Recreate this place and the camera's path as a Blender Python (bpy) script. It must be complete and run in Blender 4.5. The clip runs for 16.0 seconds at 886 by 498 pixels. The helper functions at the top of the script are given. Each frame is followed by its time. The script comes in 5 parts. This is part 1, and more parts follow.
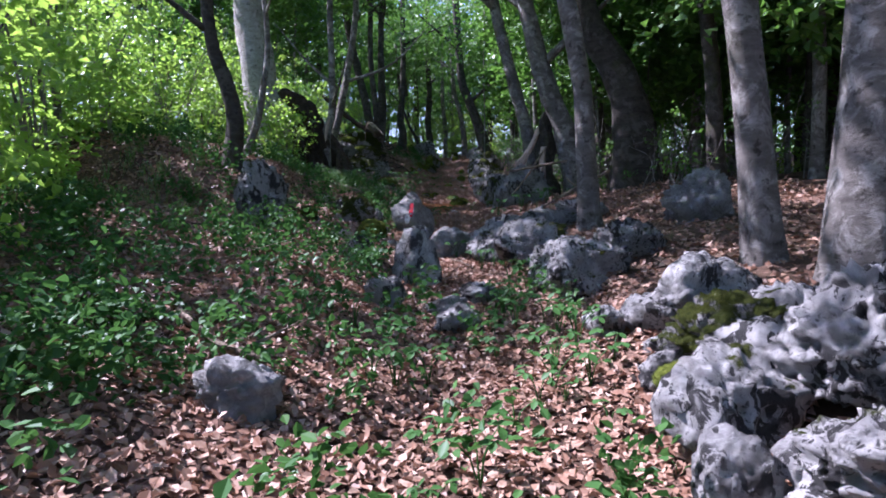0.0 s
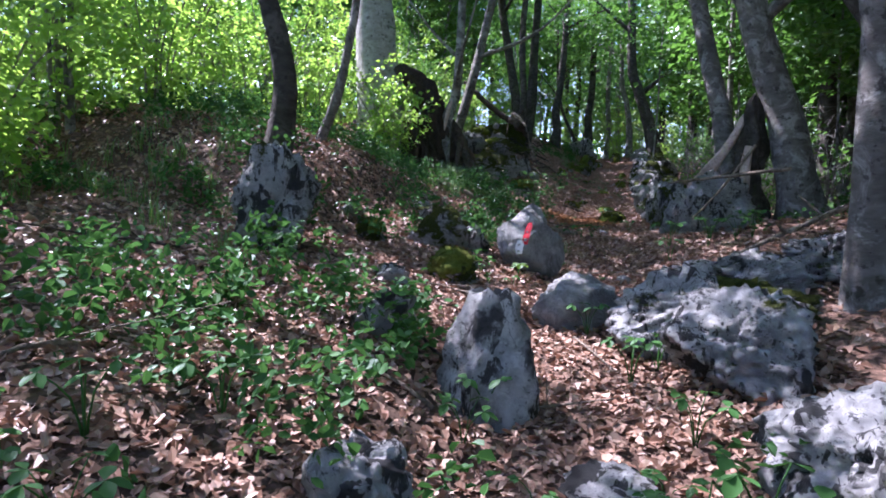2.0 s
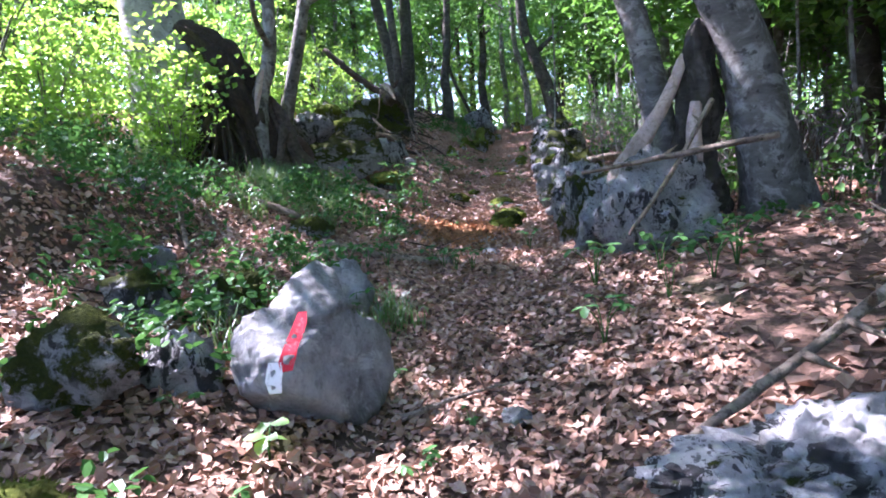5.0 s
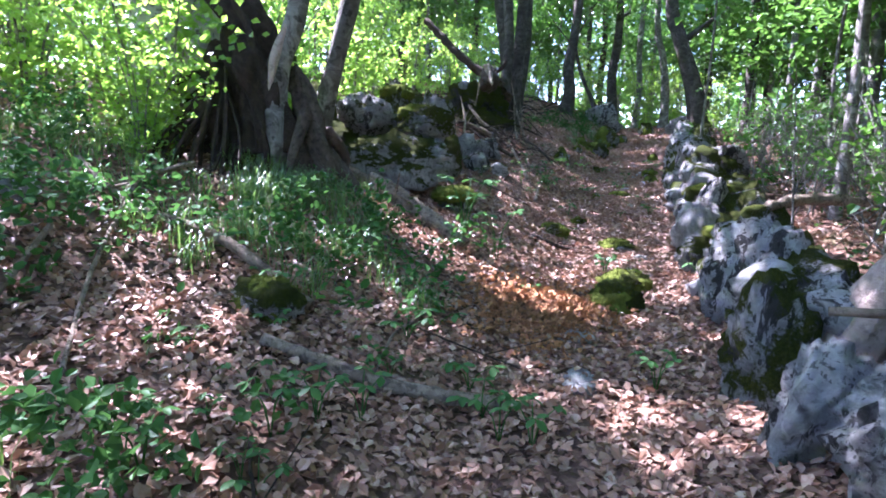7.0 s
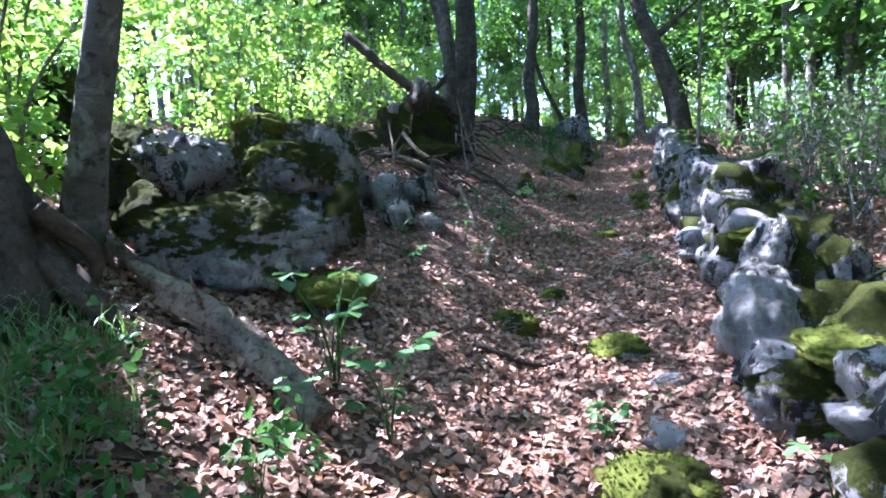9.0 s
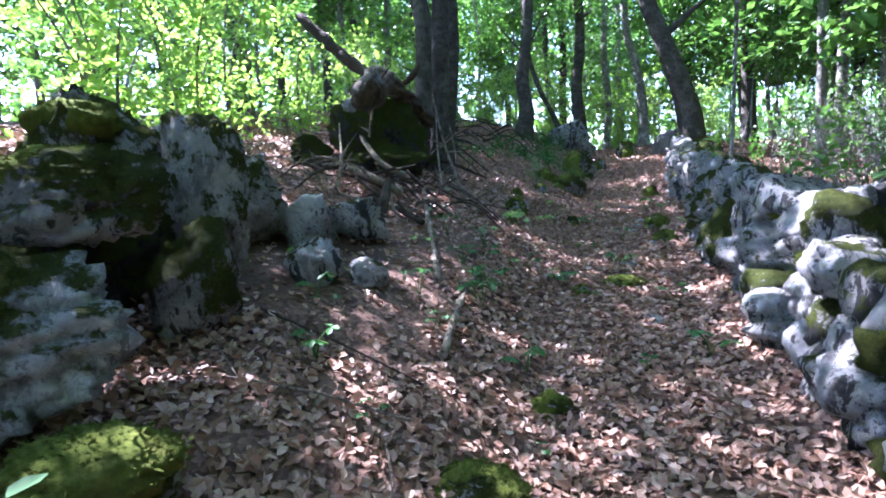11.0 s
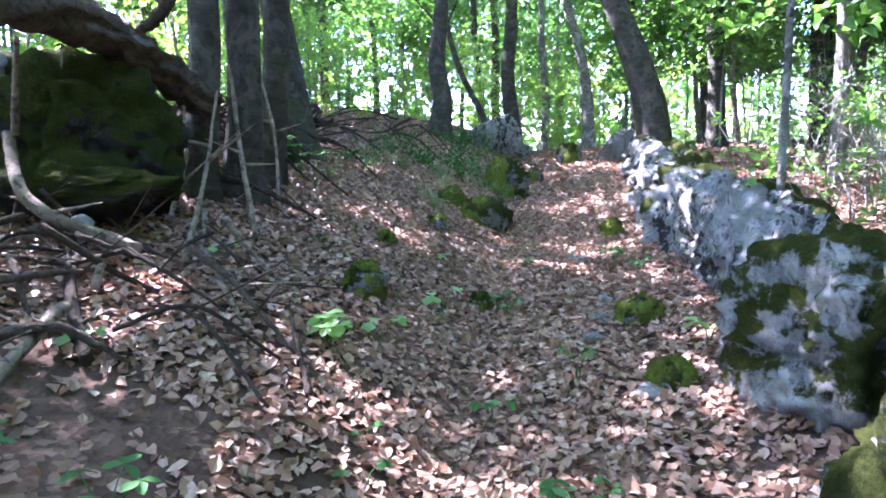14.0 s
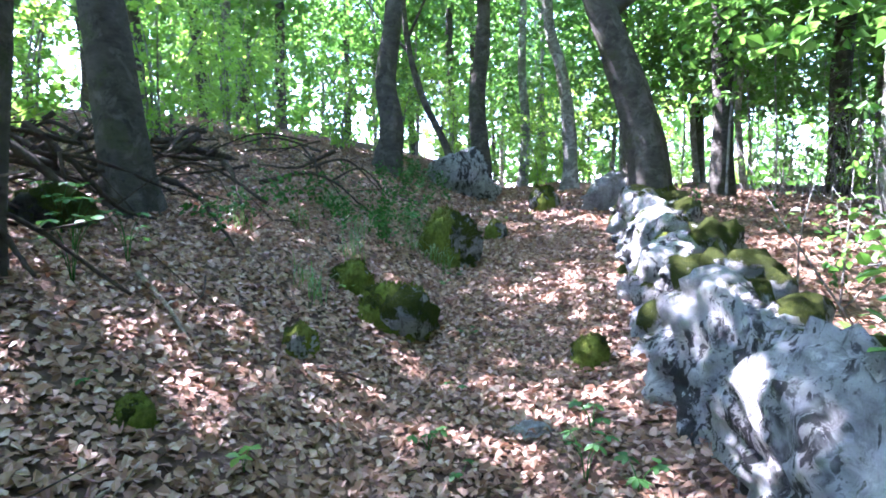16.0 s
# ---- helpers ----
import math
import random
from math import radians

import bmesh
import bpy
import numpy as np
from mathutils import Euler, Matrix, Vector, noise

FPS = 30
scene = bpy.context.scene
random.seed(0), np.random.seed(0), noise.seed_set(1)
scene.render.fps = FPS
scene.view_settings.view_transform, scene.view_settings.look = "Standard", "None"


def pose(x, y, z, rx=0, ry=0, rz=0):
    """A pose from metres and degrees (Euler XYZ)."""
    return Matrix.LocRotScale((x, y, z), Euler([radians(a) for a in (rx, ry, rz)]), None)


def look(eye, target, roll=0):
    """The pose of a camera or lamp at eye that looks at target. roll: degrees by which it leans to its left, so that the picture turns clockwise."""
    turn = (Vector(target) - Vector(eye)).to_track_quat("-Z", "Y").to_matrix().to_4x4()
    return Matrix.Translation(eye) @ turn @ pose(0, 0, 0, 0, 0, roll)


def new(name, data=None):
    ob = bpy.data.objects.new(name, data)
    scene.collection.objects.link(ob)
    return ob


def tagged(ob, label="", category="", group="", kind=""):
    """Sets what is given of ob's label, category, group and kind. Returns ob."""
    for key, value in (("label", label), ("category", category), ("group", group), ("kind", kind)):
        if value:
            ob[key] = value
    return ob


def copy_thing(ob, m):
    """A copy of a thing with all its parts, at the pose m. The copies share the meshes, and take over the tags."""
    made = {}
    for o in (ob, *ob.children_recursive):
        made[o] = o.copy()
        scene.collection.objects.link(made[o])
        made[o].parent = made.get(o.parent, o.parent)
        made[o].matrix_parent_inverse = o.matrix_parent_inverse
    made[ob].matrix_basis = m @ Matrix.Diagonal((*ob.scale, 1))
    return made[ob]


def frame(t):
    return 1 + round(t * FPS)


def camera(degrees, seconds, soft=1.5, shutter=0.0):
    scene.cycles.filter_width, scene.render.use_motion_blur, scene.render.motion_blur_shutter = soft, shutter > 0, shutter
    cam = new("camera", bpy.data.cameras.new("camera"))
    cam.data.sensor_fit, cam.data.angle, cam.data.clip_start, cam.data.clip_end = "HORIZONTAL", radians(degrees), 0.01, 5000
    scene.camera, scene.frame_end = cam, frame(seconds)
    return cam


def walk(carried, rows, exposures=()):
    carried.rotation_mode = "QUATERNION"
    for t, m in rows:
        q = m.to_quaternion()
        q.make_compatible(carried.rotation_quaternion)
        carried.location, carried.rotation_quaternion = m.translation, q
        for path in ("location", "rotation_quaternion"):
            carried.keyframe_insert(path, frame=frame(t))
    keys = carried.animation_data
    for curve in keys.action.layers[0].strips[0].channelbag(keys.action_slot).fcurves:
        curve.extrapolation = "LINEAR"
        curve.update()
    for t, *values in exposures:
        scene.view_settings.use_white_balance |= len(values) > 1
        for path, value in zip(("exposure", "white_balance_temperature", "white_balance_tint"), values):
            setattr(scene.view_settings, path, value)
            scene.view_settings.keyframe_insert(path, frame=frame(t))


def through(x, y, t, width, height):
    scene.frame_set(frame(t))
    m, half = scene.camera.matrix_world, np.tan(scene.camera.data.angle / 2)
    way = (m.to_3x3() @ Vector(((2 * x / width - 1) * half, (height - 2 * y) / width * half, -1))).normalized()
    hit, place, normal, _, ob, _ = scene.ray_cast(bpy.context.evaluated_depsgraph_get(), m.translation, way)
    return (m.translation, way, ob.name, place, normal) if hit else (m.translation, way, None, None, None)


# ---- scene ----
cam = camera(75.2, 16.0, soft=1.8)
PATH = [
    (0, (-0.004, -0.248, 1.291), (-0.006, 1.745, 1.123), -2.3),
    (0.5, (0.069, 0.593, 1.345), (-0.115, 2.584, 1.3), -2.0),
    (1, (0.181, 1.398, 1.41), (-0.27, 3.342, 1.284), 3.1),
    (1.5, (0.19, 2.101, 1.452), (-0.371, 4.014, 1.285), 2.3),
    (2, (0.204, 2.813, 1.462), (-0.319, 4.737, 1.294), 1.3),
    (2.5, (0.143, 3.452, 1.582), (-0.445, 5.356, 1.41), -0.5),
    (3, (0.078, 3.947, 1.732), (-0.448, 5.869, 1.56), -0.6),
    (3.5, (0.086, 4.54, 1.687), (-0.314, 6.488, 1.47), -2.2),
    (4, (0.181, 5.16, 1.77), (-0.095, 7.122, 1.496), -3.4),
    (4.2, (0.277, 5.32, 1.771), (0.062, 7.292, 1.513), -4.1),
    (6.3, (0.538, 7.735, 2.046), (0.018, 9.645, 1.761), 1.3),
    (6.5, (0.516, 8.012, 2.105), (-0.022, 9.913, 1.797), 3.5),
    (7, (0.417, 8.647, 2.148), (-0.189, 10.53, 1.854), 1.7),
    (7.5, (0.283, 9.345, 2.244), (-0.411, 11.199, 1.955), 2.6),
    (8, (0.138, 9.974, 2.318), (-0.445, 11.867, 2.044), 0.4),
    (8.5, (0.219, 10.778, 2.256), (-0.152, 12.733, 2.054), -2.1),
    (9, (0.275, 11.326, 2.398), (-0.281, 13.235, 2.19), -3.6),
    (9.5, (0.303, 11.873, 2.468), (-0.288, 13.769, 2.226), -2.3),
    (9.7, (0.299, 12.069, 2.467), (-0.262, 13.979, 2.272), -4.6),
    (11.8, (-0.019, 14.23, 2.595), (-0.538, 16.152, 2.401), -2.0),
    (12, (0.015, 14.541, 2.545), (-0.456, 16.475, 2.349), -3.3),
    (12.5, (0.005, 15.265, 2.708), (-0.165, 17.247, 2.494), -2.2),
    (13, (0.042, 15.978, 2.772), (-0.129, 17.963, 2.593), -2.3),
    (13.5, (0.086, 16.553, 2.815), (-0.298, 18.509, 2.652), -1.6),
    (14, (0.127, 17.117, 2.917), (-0.207, 19.076, 2.7), -2.4),
    (14.5, (0.236, 17.89, 2.941), (-0.006, 19.866, 2.745), -1.0),
    (15, (0.3, 18.502, 2.989), (0.06, 20.483, 2.848), -1.3),
    (15.5, (0.319, 19.024, 3.08), (0.12, 21.011, 2.971), -2.5),
    (16, (0.448, 19.558, 3.309), (0.162, 21.533, 3.171), -0.6),
]
EXPOSURES = [(0, 1.8, 5450, 36), (2, 2.35, 5450, 33), (4, 3.05, 5500, 36), (7, 3.62, 5350, 37), (9, 3.62, 5150, 32), (13, 4.25, 5300, 32), (14, 4.58, 5350, 38), (16, 4.55, 5350, 32)]
walk(cam, [(t, look(eye, target, roll)) for t, eye, target, roll in PATH], EXPOSURES)

# ---- light ----
SUN = Vector((-0.72, 0.28, 1.05)).normalized()
world = bpy.data.worlds.new("sky")
scene.world = world
world.use_nodes = True
wt = world.node_tree
sky = wt.nodes.new("ShaderNodeTexSky")
sky.sky_type, sky.sun_disc = "NISHITA", False
sky.sun_elevation, sky.sun_rotation = math.asin(SUN.z), math.atan2(SUN.x, SUN.y)
wt.links.new(sky.outputs["Color"], wt.nodes["Background"].inputs["Color"])
wt.nodes["Background"].inputs["Strength"].default_value = 0.085
lamp = bpy.data.lights.new("sun", "SUN")
lamp.energy, lamp.angle, lamp.color = 4.4, radians(0.53), (1.0, 0.95, 0.86)
sun = new("sun", lamp)
sun.matrix_world = look(SUN * 50, (0, 0, 0))


# ---- materials ----
class Nodes:
    """A short way to write a node material."""

    def __init__(self, name):
        self.mat = bpy.data.materials.new(name)
        self.mat.use_nodes = True
        self.tree = self.mat.node_tree
        self.bsdf = self.tree.nodes["Principled BSDF"]
        self.out = self.tree.nodes["Material Output"]

    def add(self, kind, **ins):
        n = self.tree.nodes.new("ShaderNode" + kind)
        for k, v in ins.items():
            sock = n.inputs[int(k[1:])] if k[0] == "i" and k[1:].isdigit() else n.inputs[k.replace("_", " ")]
            self.put(sock, v)
        return n

    def put(self, sock, v):
        if hasattr(v, "is_output"):
            self.tree.links.new(v, sock)
        else:
            sock.default_value = v

    def place(self):
        return self.add("NewGeometry").outputs["Position"]

    def noise(self, scale, detail=4.0, rough=0.6, where=None, distort=0.0):
        n = self.add("TexNoise", Scale=scale, Detail=detail, Roughness=rough, Distortion=distort, Vector=where or self.place())
        return n.outputs["Fac"]

    def step(self, v, lo, hi, a=0.0, b=1.0):
        n = self.add("MapRange")
        n.interpolation_type = "SMOOTHSTEP"
        for sock, val in zip(n.inputs, (v, lo, hi, a, b)):
            self.put(sock, val)
        return n.outputs[0]

    def mix(self, fac, a, b, how="MIX"):
        n = self.add("MixRGB")
        n.blend_type = how
        for sock, val in zip(n.inputs, (fac, a, b)):
            self.put(sock, val)
        return n.outputs[0]

    def maths(self, op, a, b):
        n = self.add("Math")
        n.operation = op
        self.put(n.inputs[0], a), self.put(n.inputs[1], b)
        return n.outputs[0]

    def ramp(self, fac, *stops):
        n = self.add("ValToRGB", Fac=fac)
        el = n.color_ramp.elements
        while len(el) < len(stops):
            el.new(0.5)
        for e, (p, c) in zip(el, stops):
            e.position, e.color = p, (*c, 1)
        return n.outputs["Color"]

    def bump(self, height, strength=0.5, distance=0.02, after=None):
        n = self.add("Bump", Strength=strength, Distance=distance, Height=height)
        if after:
            self.put(n.inputs["Normal"], after)
        return n.outputs["Normal"]

    def finish(self, color, rough=0.85, normal=None, spec=0.3):
        self.put(self.bsdf.inputs["Base Color"], color)
        self.put(self.bsdf.inputs["Roughness"], rough)
        self.put(self.bsdf.inputs["Specular IOR Level"], spec)
        if normal:
            self.put(self.bsdf.inputs["Normal"], normal)
        return self.mat


def leaf_material(name, stops, through, gloss=0.25, share=0.45, fleck=9.0):
    """A thin leaf that lets light through."""
    n = Nodes(name)
    rnd = n.add("NewGeometry").outputs["Random Per Island"]
    base = n.ramp(rnd, *stops)
    blot = n.noise(fleck, 4.0)
    base = n.mix(n.step(blot, 0.35, 0.75, 0.0, 0.35 if fleck < 20 else 0.75), base, (*through, 1))
    dif = n.add("BsdfDiffuse", Color=base)
    tra = n.add("BsdfTranslucent", Color=n.mix(0.75, base, (*through, 1)))
    glo = n.add("BsdfGlossy", Color=(0.9, 0.95, 1.0, 1), Roughness=0.45)
    m1 = n.add("MixShader", Fac=share)
    n.put(m1.inputs[1], dif.outputs[0]), n.put(m1.inputs[2], tra.outputs[0])
    lw = n.add("LayerWeight", Blend=0.35)
    m2 = n.add("MixShader", Fac=n.maths("MULTIPLY", lw.outputs["Facing"], gloss))
    n.put(m2.inputs[1], m1.outputs[0]), n.put(m2.inputs[2], glo.outputs[0])
    n.put(n.out.inputs["Surface"], m2.outputs[0])
    return n.mat


LEAF = leaf_material("beech_leaf", [(0, (0.045, 0.12, 0.022)), (0.5, (0.07, 0.17, 0.03)), (1, (0.12, 0.23, 0.035))], (0.16, 0.36, 0.05), 0.2, 0.38)
YOUNG = leaf_material("young_leaf", [(0, (0.07, 0.19, 0.03)), (0.6, (0.11, 0.26, 0.04)), (1, (0.17, 0.32, 0.05))], (0.42, 0.65, 0.09), 0.2, 0.55)
HERB = leaf_material("herb_leaf", [(0, (0.026, 0.075, 0.02)), (0.6, (0.044, 0.118, 0.03)), (1, (0.07, 0.155, 0.038))], (0.08, 0.2, 0.042), 0.06, 0.3)
GRASS = leaf_material("grass_blade", [(0, (0.05, 0.12, 0.03)), (0.6, (0.09, 0.18, 0.04)), (1, (0.2, 0.24, 0.09))], (0.2, 0.36, 0.07), 0.3, 0.35)
DEAD = leaf_material("dead_leaf", [(0, (0.17, 0.094, 0.062)), (0.35, (0.285, 0.175, 0.12)), (0.75, (0.375, 0.25, 0.18)), (1, (0.48, 0.36, 0.275))], (0.26, 0.13, 0.08), 0.12, 0.10, 38.0)


def soil_material():
    n = Nodes("forest_soil")
    p = n.place()
    vor = n.add("TexVoronoi", Scale=38.0, Randomness=1.0, Vector=p)
    bits = n.ramp(n.add("SeparateColor", Color=vor.outputs["Color"]).outputs[0], (0, (0.05, 0.027, 0.02)), (0.45, (0.11, 0.062, 0.045)), (1, (0.21, 0.128, 0.094)))
    earth = n.ramp(n.noise(5.0, 6.0), (0.3, (0.028, 0.017, 0.012)), (0.7, (0.085, 0.05, 0.034)))
    col = n.mix(n.step(n.noise(1.1, 4.0), 0.40, 0.55), earth, bits)
    green = n.step(n.noise(0.55, 5.0, 0.7), 0.56, 0.68, 0, 0.35)
    col = n.mix(green, col, (0.05, 0.075, 0.02, 1))
    far = n.step(n.noise(0.2, 3.0), 0.3, 0.7)
    col = n.mix(n.maths("MULTIPLY", far, 0.25), col, (0.12, 0.085, 0.05, 1))
    b = n.bump(vor.outputs["Distance"], 0.6, 0.012)
    b = n.bump(n.noise(45.0, 5.0), 0.5, 0.012, b)
    return n.finish(col, 0.9, b, 0.2)


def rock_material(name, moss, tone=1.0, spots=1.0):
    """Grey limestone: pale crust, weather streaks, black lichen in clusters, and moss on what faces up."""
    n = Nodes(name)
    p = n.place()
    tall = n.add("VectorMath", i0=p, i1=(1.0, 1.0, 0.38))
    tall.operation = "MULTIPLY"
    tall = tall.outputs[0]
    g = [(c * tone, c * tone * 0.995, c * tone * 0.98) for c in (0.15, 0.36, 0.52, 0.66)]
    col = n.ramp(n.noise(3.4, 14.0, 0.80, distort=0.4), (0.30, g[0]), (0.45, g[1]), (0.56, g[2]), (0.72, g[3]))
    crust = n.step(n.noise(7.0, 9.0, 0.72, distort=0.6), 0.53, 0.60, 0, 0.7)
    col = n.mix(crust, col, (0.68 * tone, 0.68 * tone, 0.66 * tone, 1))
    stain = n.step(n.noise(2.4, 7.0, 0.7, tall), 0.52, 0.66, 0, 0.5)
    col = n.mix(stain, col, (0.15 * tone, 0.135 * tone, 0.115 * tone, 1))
    grime = n.step(n.noise(19.0, 8.0, 0.75, tall), 0.54, 0.74, 0, 0.35)
    col = n.mix(grime, col, (0.13 * tone, 0.125 * tone, 0.115 * tone, 1))
    where = n.step(n.noise(2.6, 4.0, 0.6), 0.42, 0.52)
    blob = n.maths("MULTIPLY", n.step(n.noise(9.5, 6.0, 0.68, tall, 0.5), 0.515, 0.54), where)
    col = n.mix(n.maths("MULTIPLY", blob, 0.9 * spots), col, (0.02, 0.02, 0.021, 1))
    dots = n.maths("MULTIPLY", n.step(n.noise(40.0, 4.0, 0.65), 0.56, 0.61), n.step(n.noise(4.0, 3.0), 0.42, 0.56))
    col = n.mix(n.maths("MULTIPLY", dots, 0.75 * spots), col, (0.04, 0.04, 0.042, 1))
    pit = n.add("TexVoronoi", Scale=17.0, Randomness=1.0, Vector=tall).outputs["Distance"]
    pit = n.maths("ADD", pit, n.maths("MULTIPLY", n.noise(30.0, 4.0, 0.7), 0.5))
    pit = n.maths("MULTIPLY", n.step(pit, 0.46, 0.40), n.step(n.noise(3.0, 3.0), 0.40, 0.54))
    col = n.mix(n.maths("MULTIPLY", pit, 0.88 * spots), col, (0.025, 0.025, 0.025, 1))
    up = n.add("SeparateXYZ", Vector=n.add("NewGeometry").outputs["Normal"]).outputs["Z"]
    cover = n.maths("ADD", n.maths("MULTIPLY", up, 0.13), n.noise(3.6, 12.0, 0.72))
    green = n.step(cover, 0.765 - moss * 0.40, 0.83 - moss * 0.40)
    moss_col = n.ramp(n.noise(60.0, 6.0, 0.8), (0.3, (0.018, 0.026, 0.005)), (0.52, (0.07, 0.086, 0.015)), (0.78, (0.19, 0.20, 0.036)))
    moss_col = n.mix(n.step(n.noise(6.0, 4.0), 0.4, 0.65, 0, 0.6), moss_col, (0.035, 0.05, 0.012, 1))
    col = n.mix(green, col, moss_col)
    b = n.bump(n.noise(5.0, 14.0, 0.82, distort=0.5), 1.0, 0.28)
    b = n.bump(n.noise(34.0, 8.0, 0.8), 0.9, 0.035, b)
    b = n.bump(n.maths("MAXIMUM", blob, pit), -0.6, 0.03, b)
    b = n.bump(n.maths("MULTIPLY", green, n.noise(120.0, 5.0, 0.8)), 1.0, 0.03, b)
    return n.finish(col, 0.95, b, 0.12)


def moss_material():
    n = Nodes("moss")
    col = n.ramp(n.noise(30.0, 6.0, 0.75), (0.28, (0.035, 0.05, 0.009)), (0.5, (0.10, 0.125, 0.02)), (0.78, (0.19, 0.215, 0.04)))
    col = n.mix(n.step(n.noise(4.0, 3.0), 0.5, 0.7, 0, 0.5), col, (0.09, 0.075, 0.02, 1))
    return n.finish(col, 1.0, n.bump(n.noise(150.0, 4.0, 0.8), 1.0, 0.012), 0.1)


def bark_material(name, dark, light, patch, moss=0.3):
    n = Nodes(name)
    p = n.place()
    stretch = n.add("VectorMath", i0=p, i1=(1.0, 1.0, 2.6))
    stretch.operation = "MULTIPLY"
    flat = stretch.outputs[0]
    col = n.ramp(n.noise(5.0, 7.0, 0.65, flat), (0.3, dark), (0.7, light))
    col = n.mix(n.step(n.noise(4.2, 7.0, 0.72, distort=0.8), 0.48, 0.62, 0.0, 0.7), col, (*patch, 1))
    col = n.mix(n.step(n.noise(11.0, 4.0, 0.6), 0.58, 0.66, 0.0, 0.7), col, (0.028, 0.026, 0.022, 1))
    col = n.mix(n.step(n.noise(2.3, 4.0, 0.7), 0.57, 0.66, 0.0, moss), col, (0.05, 0.06, 0.018, 1))
    b = n.bump(n.noise(26.0, 6.0, 0.75, flat), 1.0, 0.035)
    return n.finish(col, 0.9, n.bump(n.noise(5.0, 3.0), 0.5, 0.06, b), 0.2)


def wood_material(name, dark, light, dirt=0.6):
    n = Nodes(name)
    col = n.ramp(n.noise(11.0, 8.0, 0.7, distort=0.5), (0.3, dark), (0.7, light))
    col = n.mix(n.step(n.noise(3.0, 4.0), 0.5, 0.65, 0, dirt), col, (0.05, 0.042, 0.034, 1))
    col = n.mix(n.step(n.noise(24.0, 5.0, 0.7), 0.52, 0.6, 0, dirt), col, (0.03, 0.025, 0.02, 1))
    b = n.bump(n.noise(14.0, 6.0, 0.75), 0.9, 0.06)
    return n.finish(col, 0.9, n.bump(n.noise(60.0, 6.0, 0.7), 0.7, 0.012, b), 0.2)


def paint_material(name, color):
    n = Nodes(name)
    col = n.mix(n.step(n.noise(45.0, 5.0, 0.7), 0.5, 0.72, 0, 0.55), (*color, 1), (0.38, 0.36, 0.36, 1))
    return n.finish(col, 0.7, n.bump(n.noise(70.0, 4.0), 0.5, 0.008))


SOIL = soil_material()
ROCK = rock_material("limestone", 0.22)
ROCK_MOSSY = rock_material("mossy_limestone", 0.74, 0.85)
ROCK_HALF = rock_material("half_mossy_limestone", 0.40)
ROCK_BARE = rock_material("bare_limestone", -0.1, 0.9, 0.3)
ROCK_HEAP = rock_material("moss_patched_limestone", 0.66, 1.0, 0.5)
# Mossy rock whose low tone also holds the shade in gaps and under things
ROCK_DARK_SHADED = rock_material("moss_grown_dark_shaded_rock", 0.8, 0.16)
MOSS = moss_material()
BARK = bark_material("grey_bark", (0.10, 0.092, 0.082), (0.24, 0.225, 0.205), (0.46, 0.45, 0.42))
# Beech bark again in a darker tone, which carries the shade on shaded trunks
BARK_DARK_SHADED = bark_material("dark_shaded_bark", (0.035, 0.03, 0.025), (0.09, 0.08, 0.068), (0.14, 0.13, 0.112), 0.5)
BARK_PALE = bark_material("pale_bark", (0.27, 0.25, 0.225), (0.50, 0.48, 0.44), (0.6, 0.58, 0.55), 0.1)
DEADWOOD = wood_material("weathered_wood", (0.15, 0.115, 0.085), (0.40, 0.325, 0.25))
OLDWOOD = wood_material("dark_rotten_wood", (0.022, 0.016, 0.012), (0.085, 0.06, 0.044))
BAREWOOD = wood_material("bare_wood", (0.42, 0.31, 0.25), (0.66, 0.53, 0.46), 0.25)
DARKLOG = wood_material("grey_brown_log", (0.045, 0.033, 0.026), (0.15, 0.115, 0.09))
ROTTEN = wood_material("orange_wood_dust", (0.34, 0.15, 0.06), (0.58, 0.31, 0.15))
RED = paint_material("red_paint", (0.62, 0.03, 0.05))
WHITE = paint_material("white_paint", (0.8, 0.8, 0.82))


# ---- shape helpers ----
rng = np.random.default_rng(7)


def mesh_of(name, verts, faces, mat, smooth=True):
    me = bpy.data.meshes.new(name)
    verts = np.asarray(verts, float)
    if isinstance(faces, np.ndarray):
        faces = faces.tolist()
    me.from_pydata(verts.tolist(), [], faces)
    me.materials.append(mat)
    if smooth:
        me.polygons.foreach_set("use_smooth", np.ones(len(me.polygons), bool))
    me.update()
    return me


def thing(name, place, label, category, group="", kind=""):
    ob = new(name)
    ob.empty_display_size = 0.1
    ob.location = place
    return tagged(ob, label, category, group, kind)


def part(name, me, parent, label="", m=None):
    ob = new(name, me)
    ob.parent = parent
    if m is not None:
        ob.matrix_basis = m
    return tagged(ob, label)


def ease(a, b, v):
    t = np.clip((np.asarray(v, float) - a) / (b - a), 0, 1)
    return t * t * (3 - 2 * t)


PROFILE_Y = (-80, -8, -3, 0, 2.5, 4.5, 8.4, 9.8, 11.6, 13, 14.7, 16, 17.5, 21, 23.5, 26, 30, 36, 60, 400)
PROFILE_Z = (-3.0, -0.35, -0.12, 0.05, 0.2, 0.38, 0.72, 0.88, 1.03, 1.12, 1.26, 1.42, 1.63, 2.0, 2.35, 2.75, 3.35, 3.9, 4.5, 4.5)


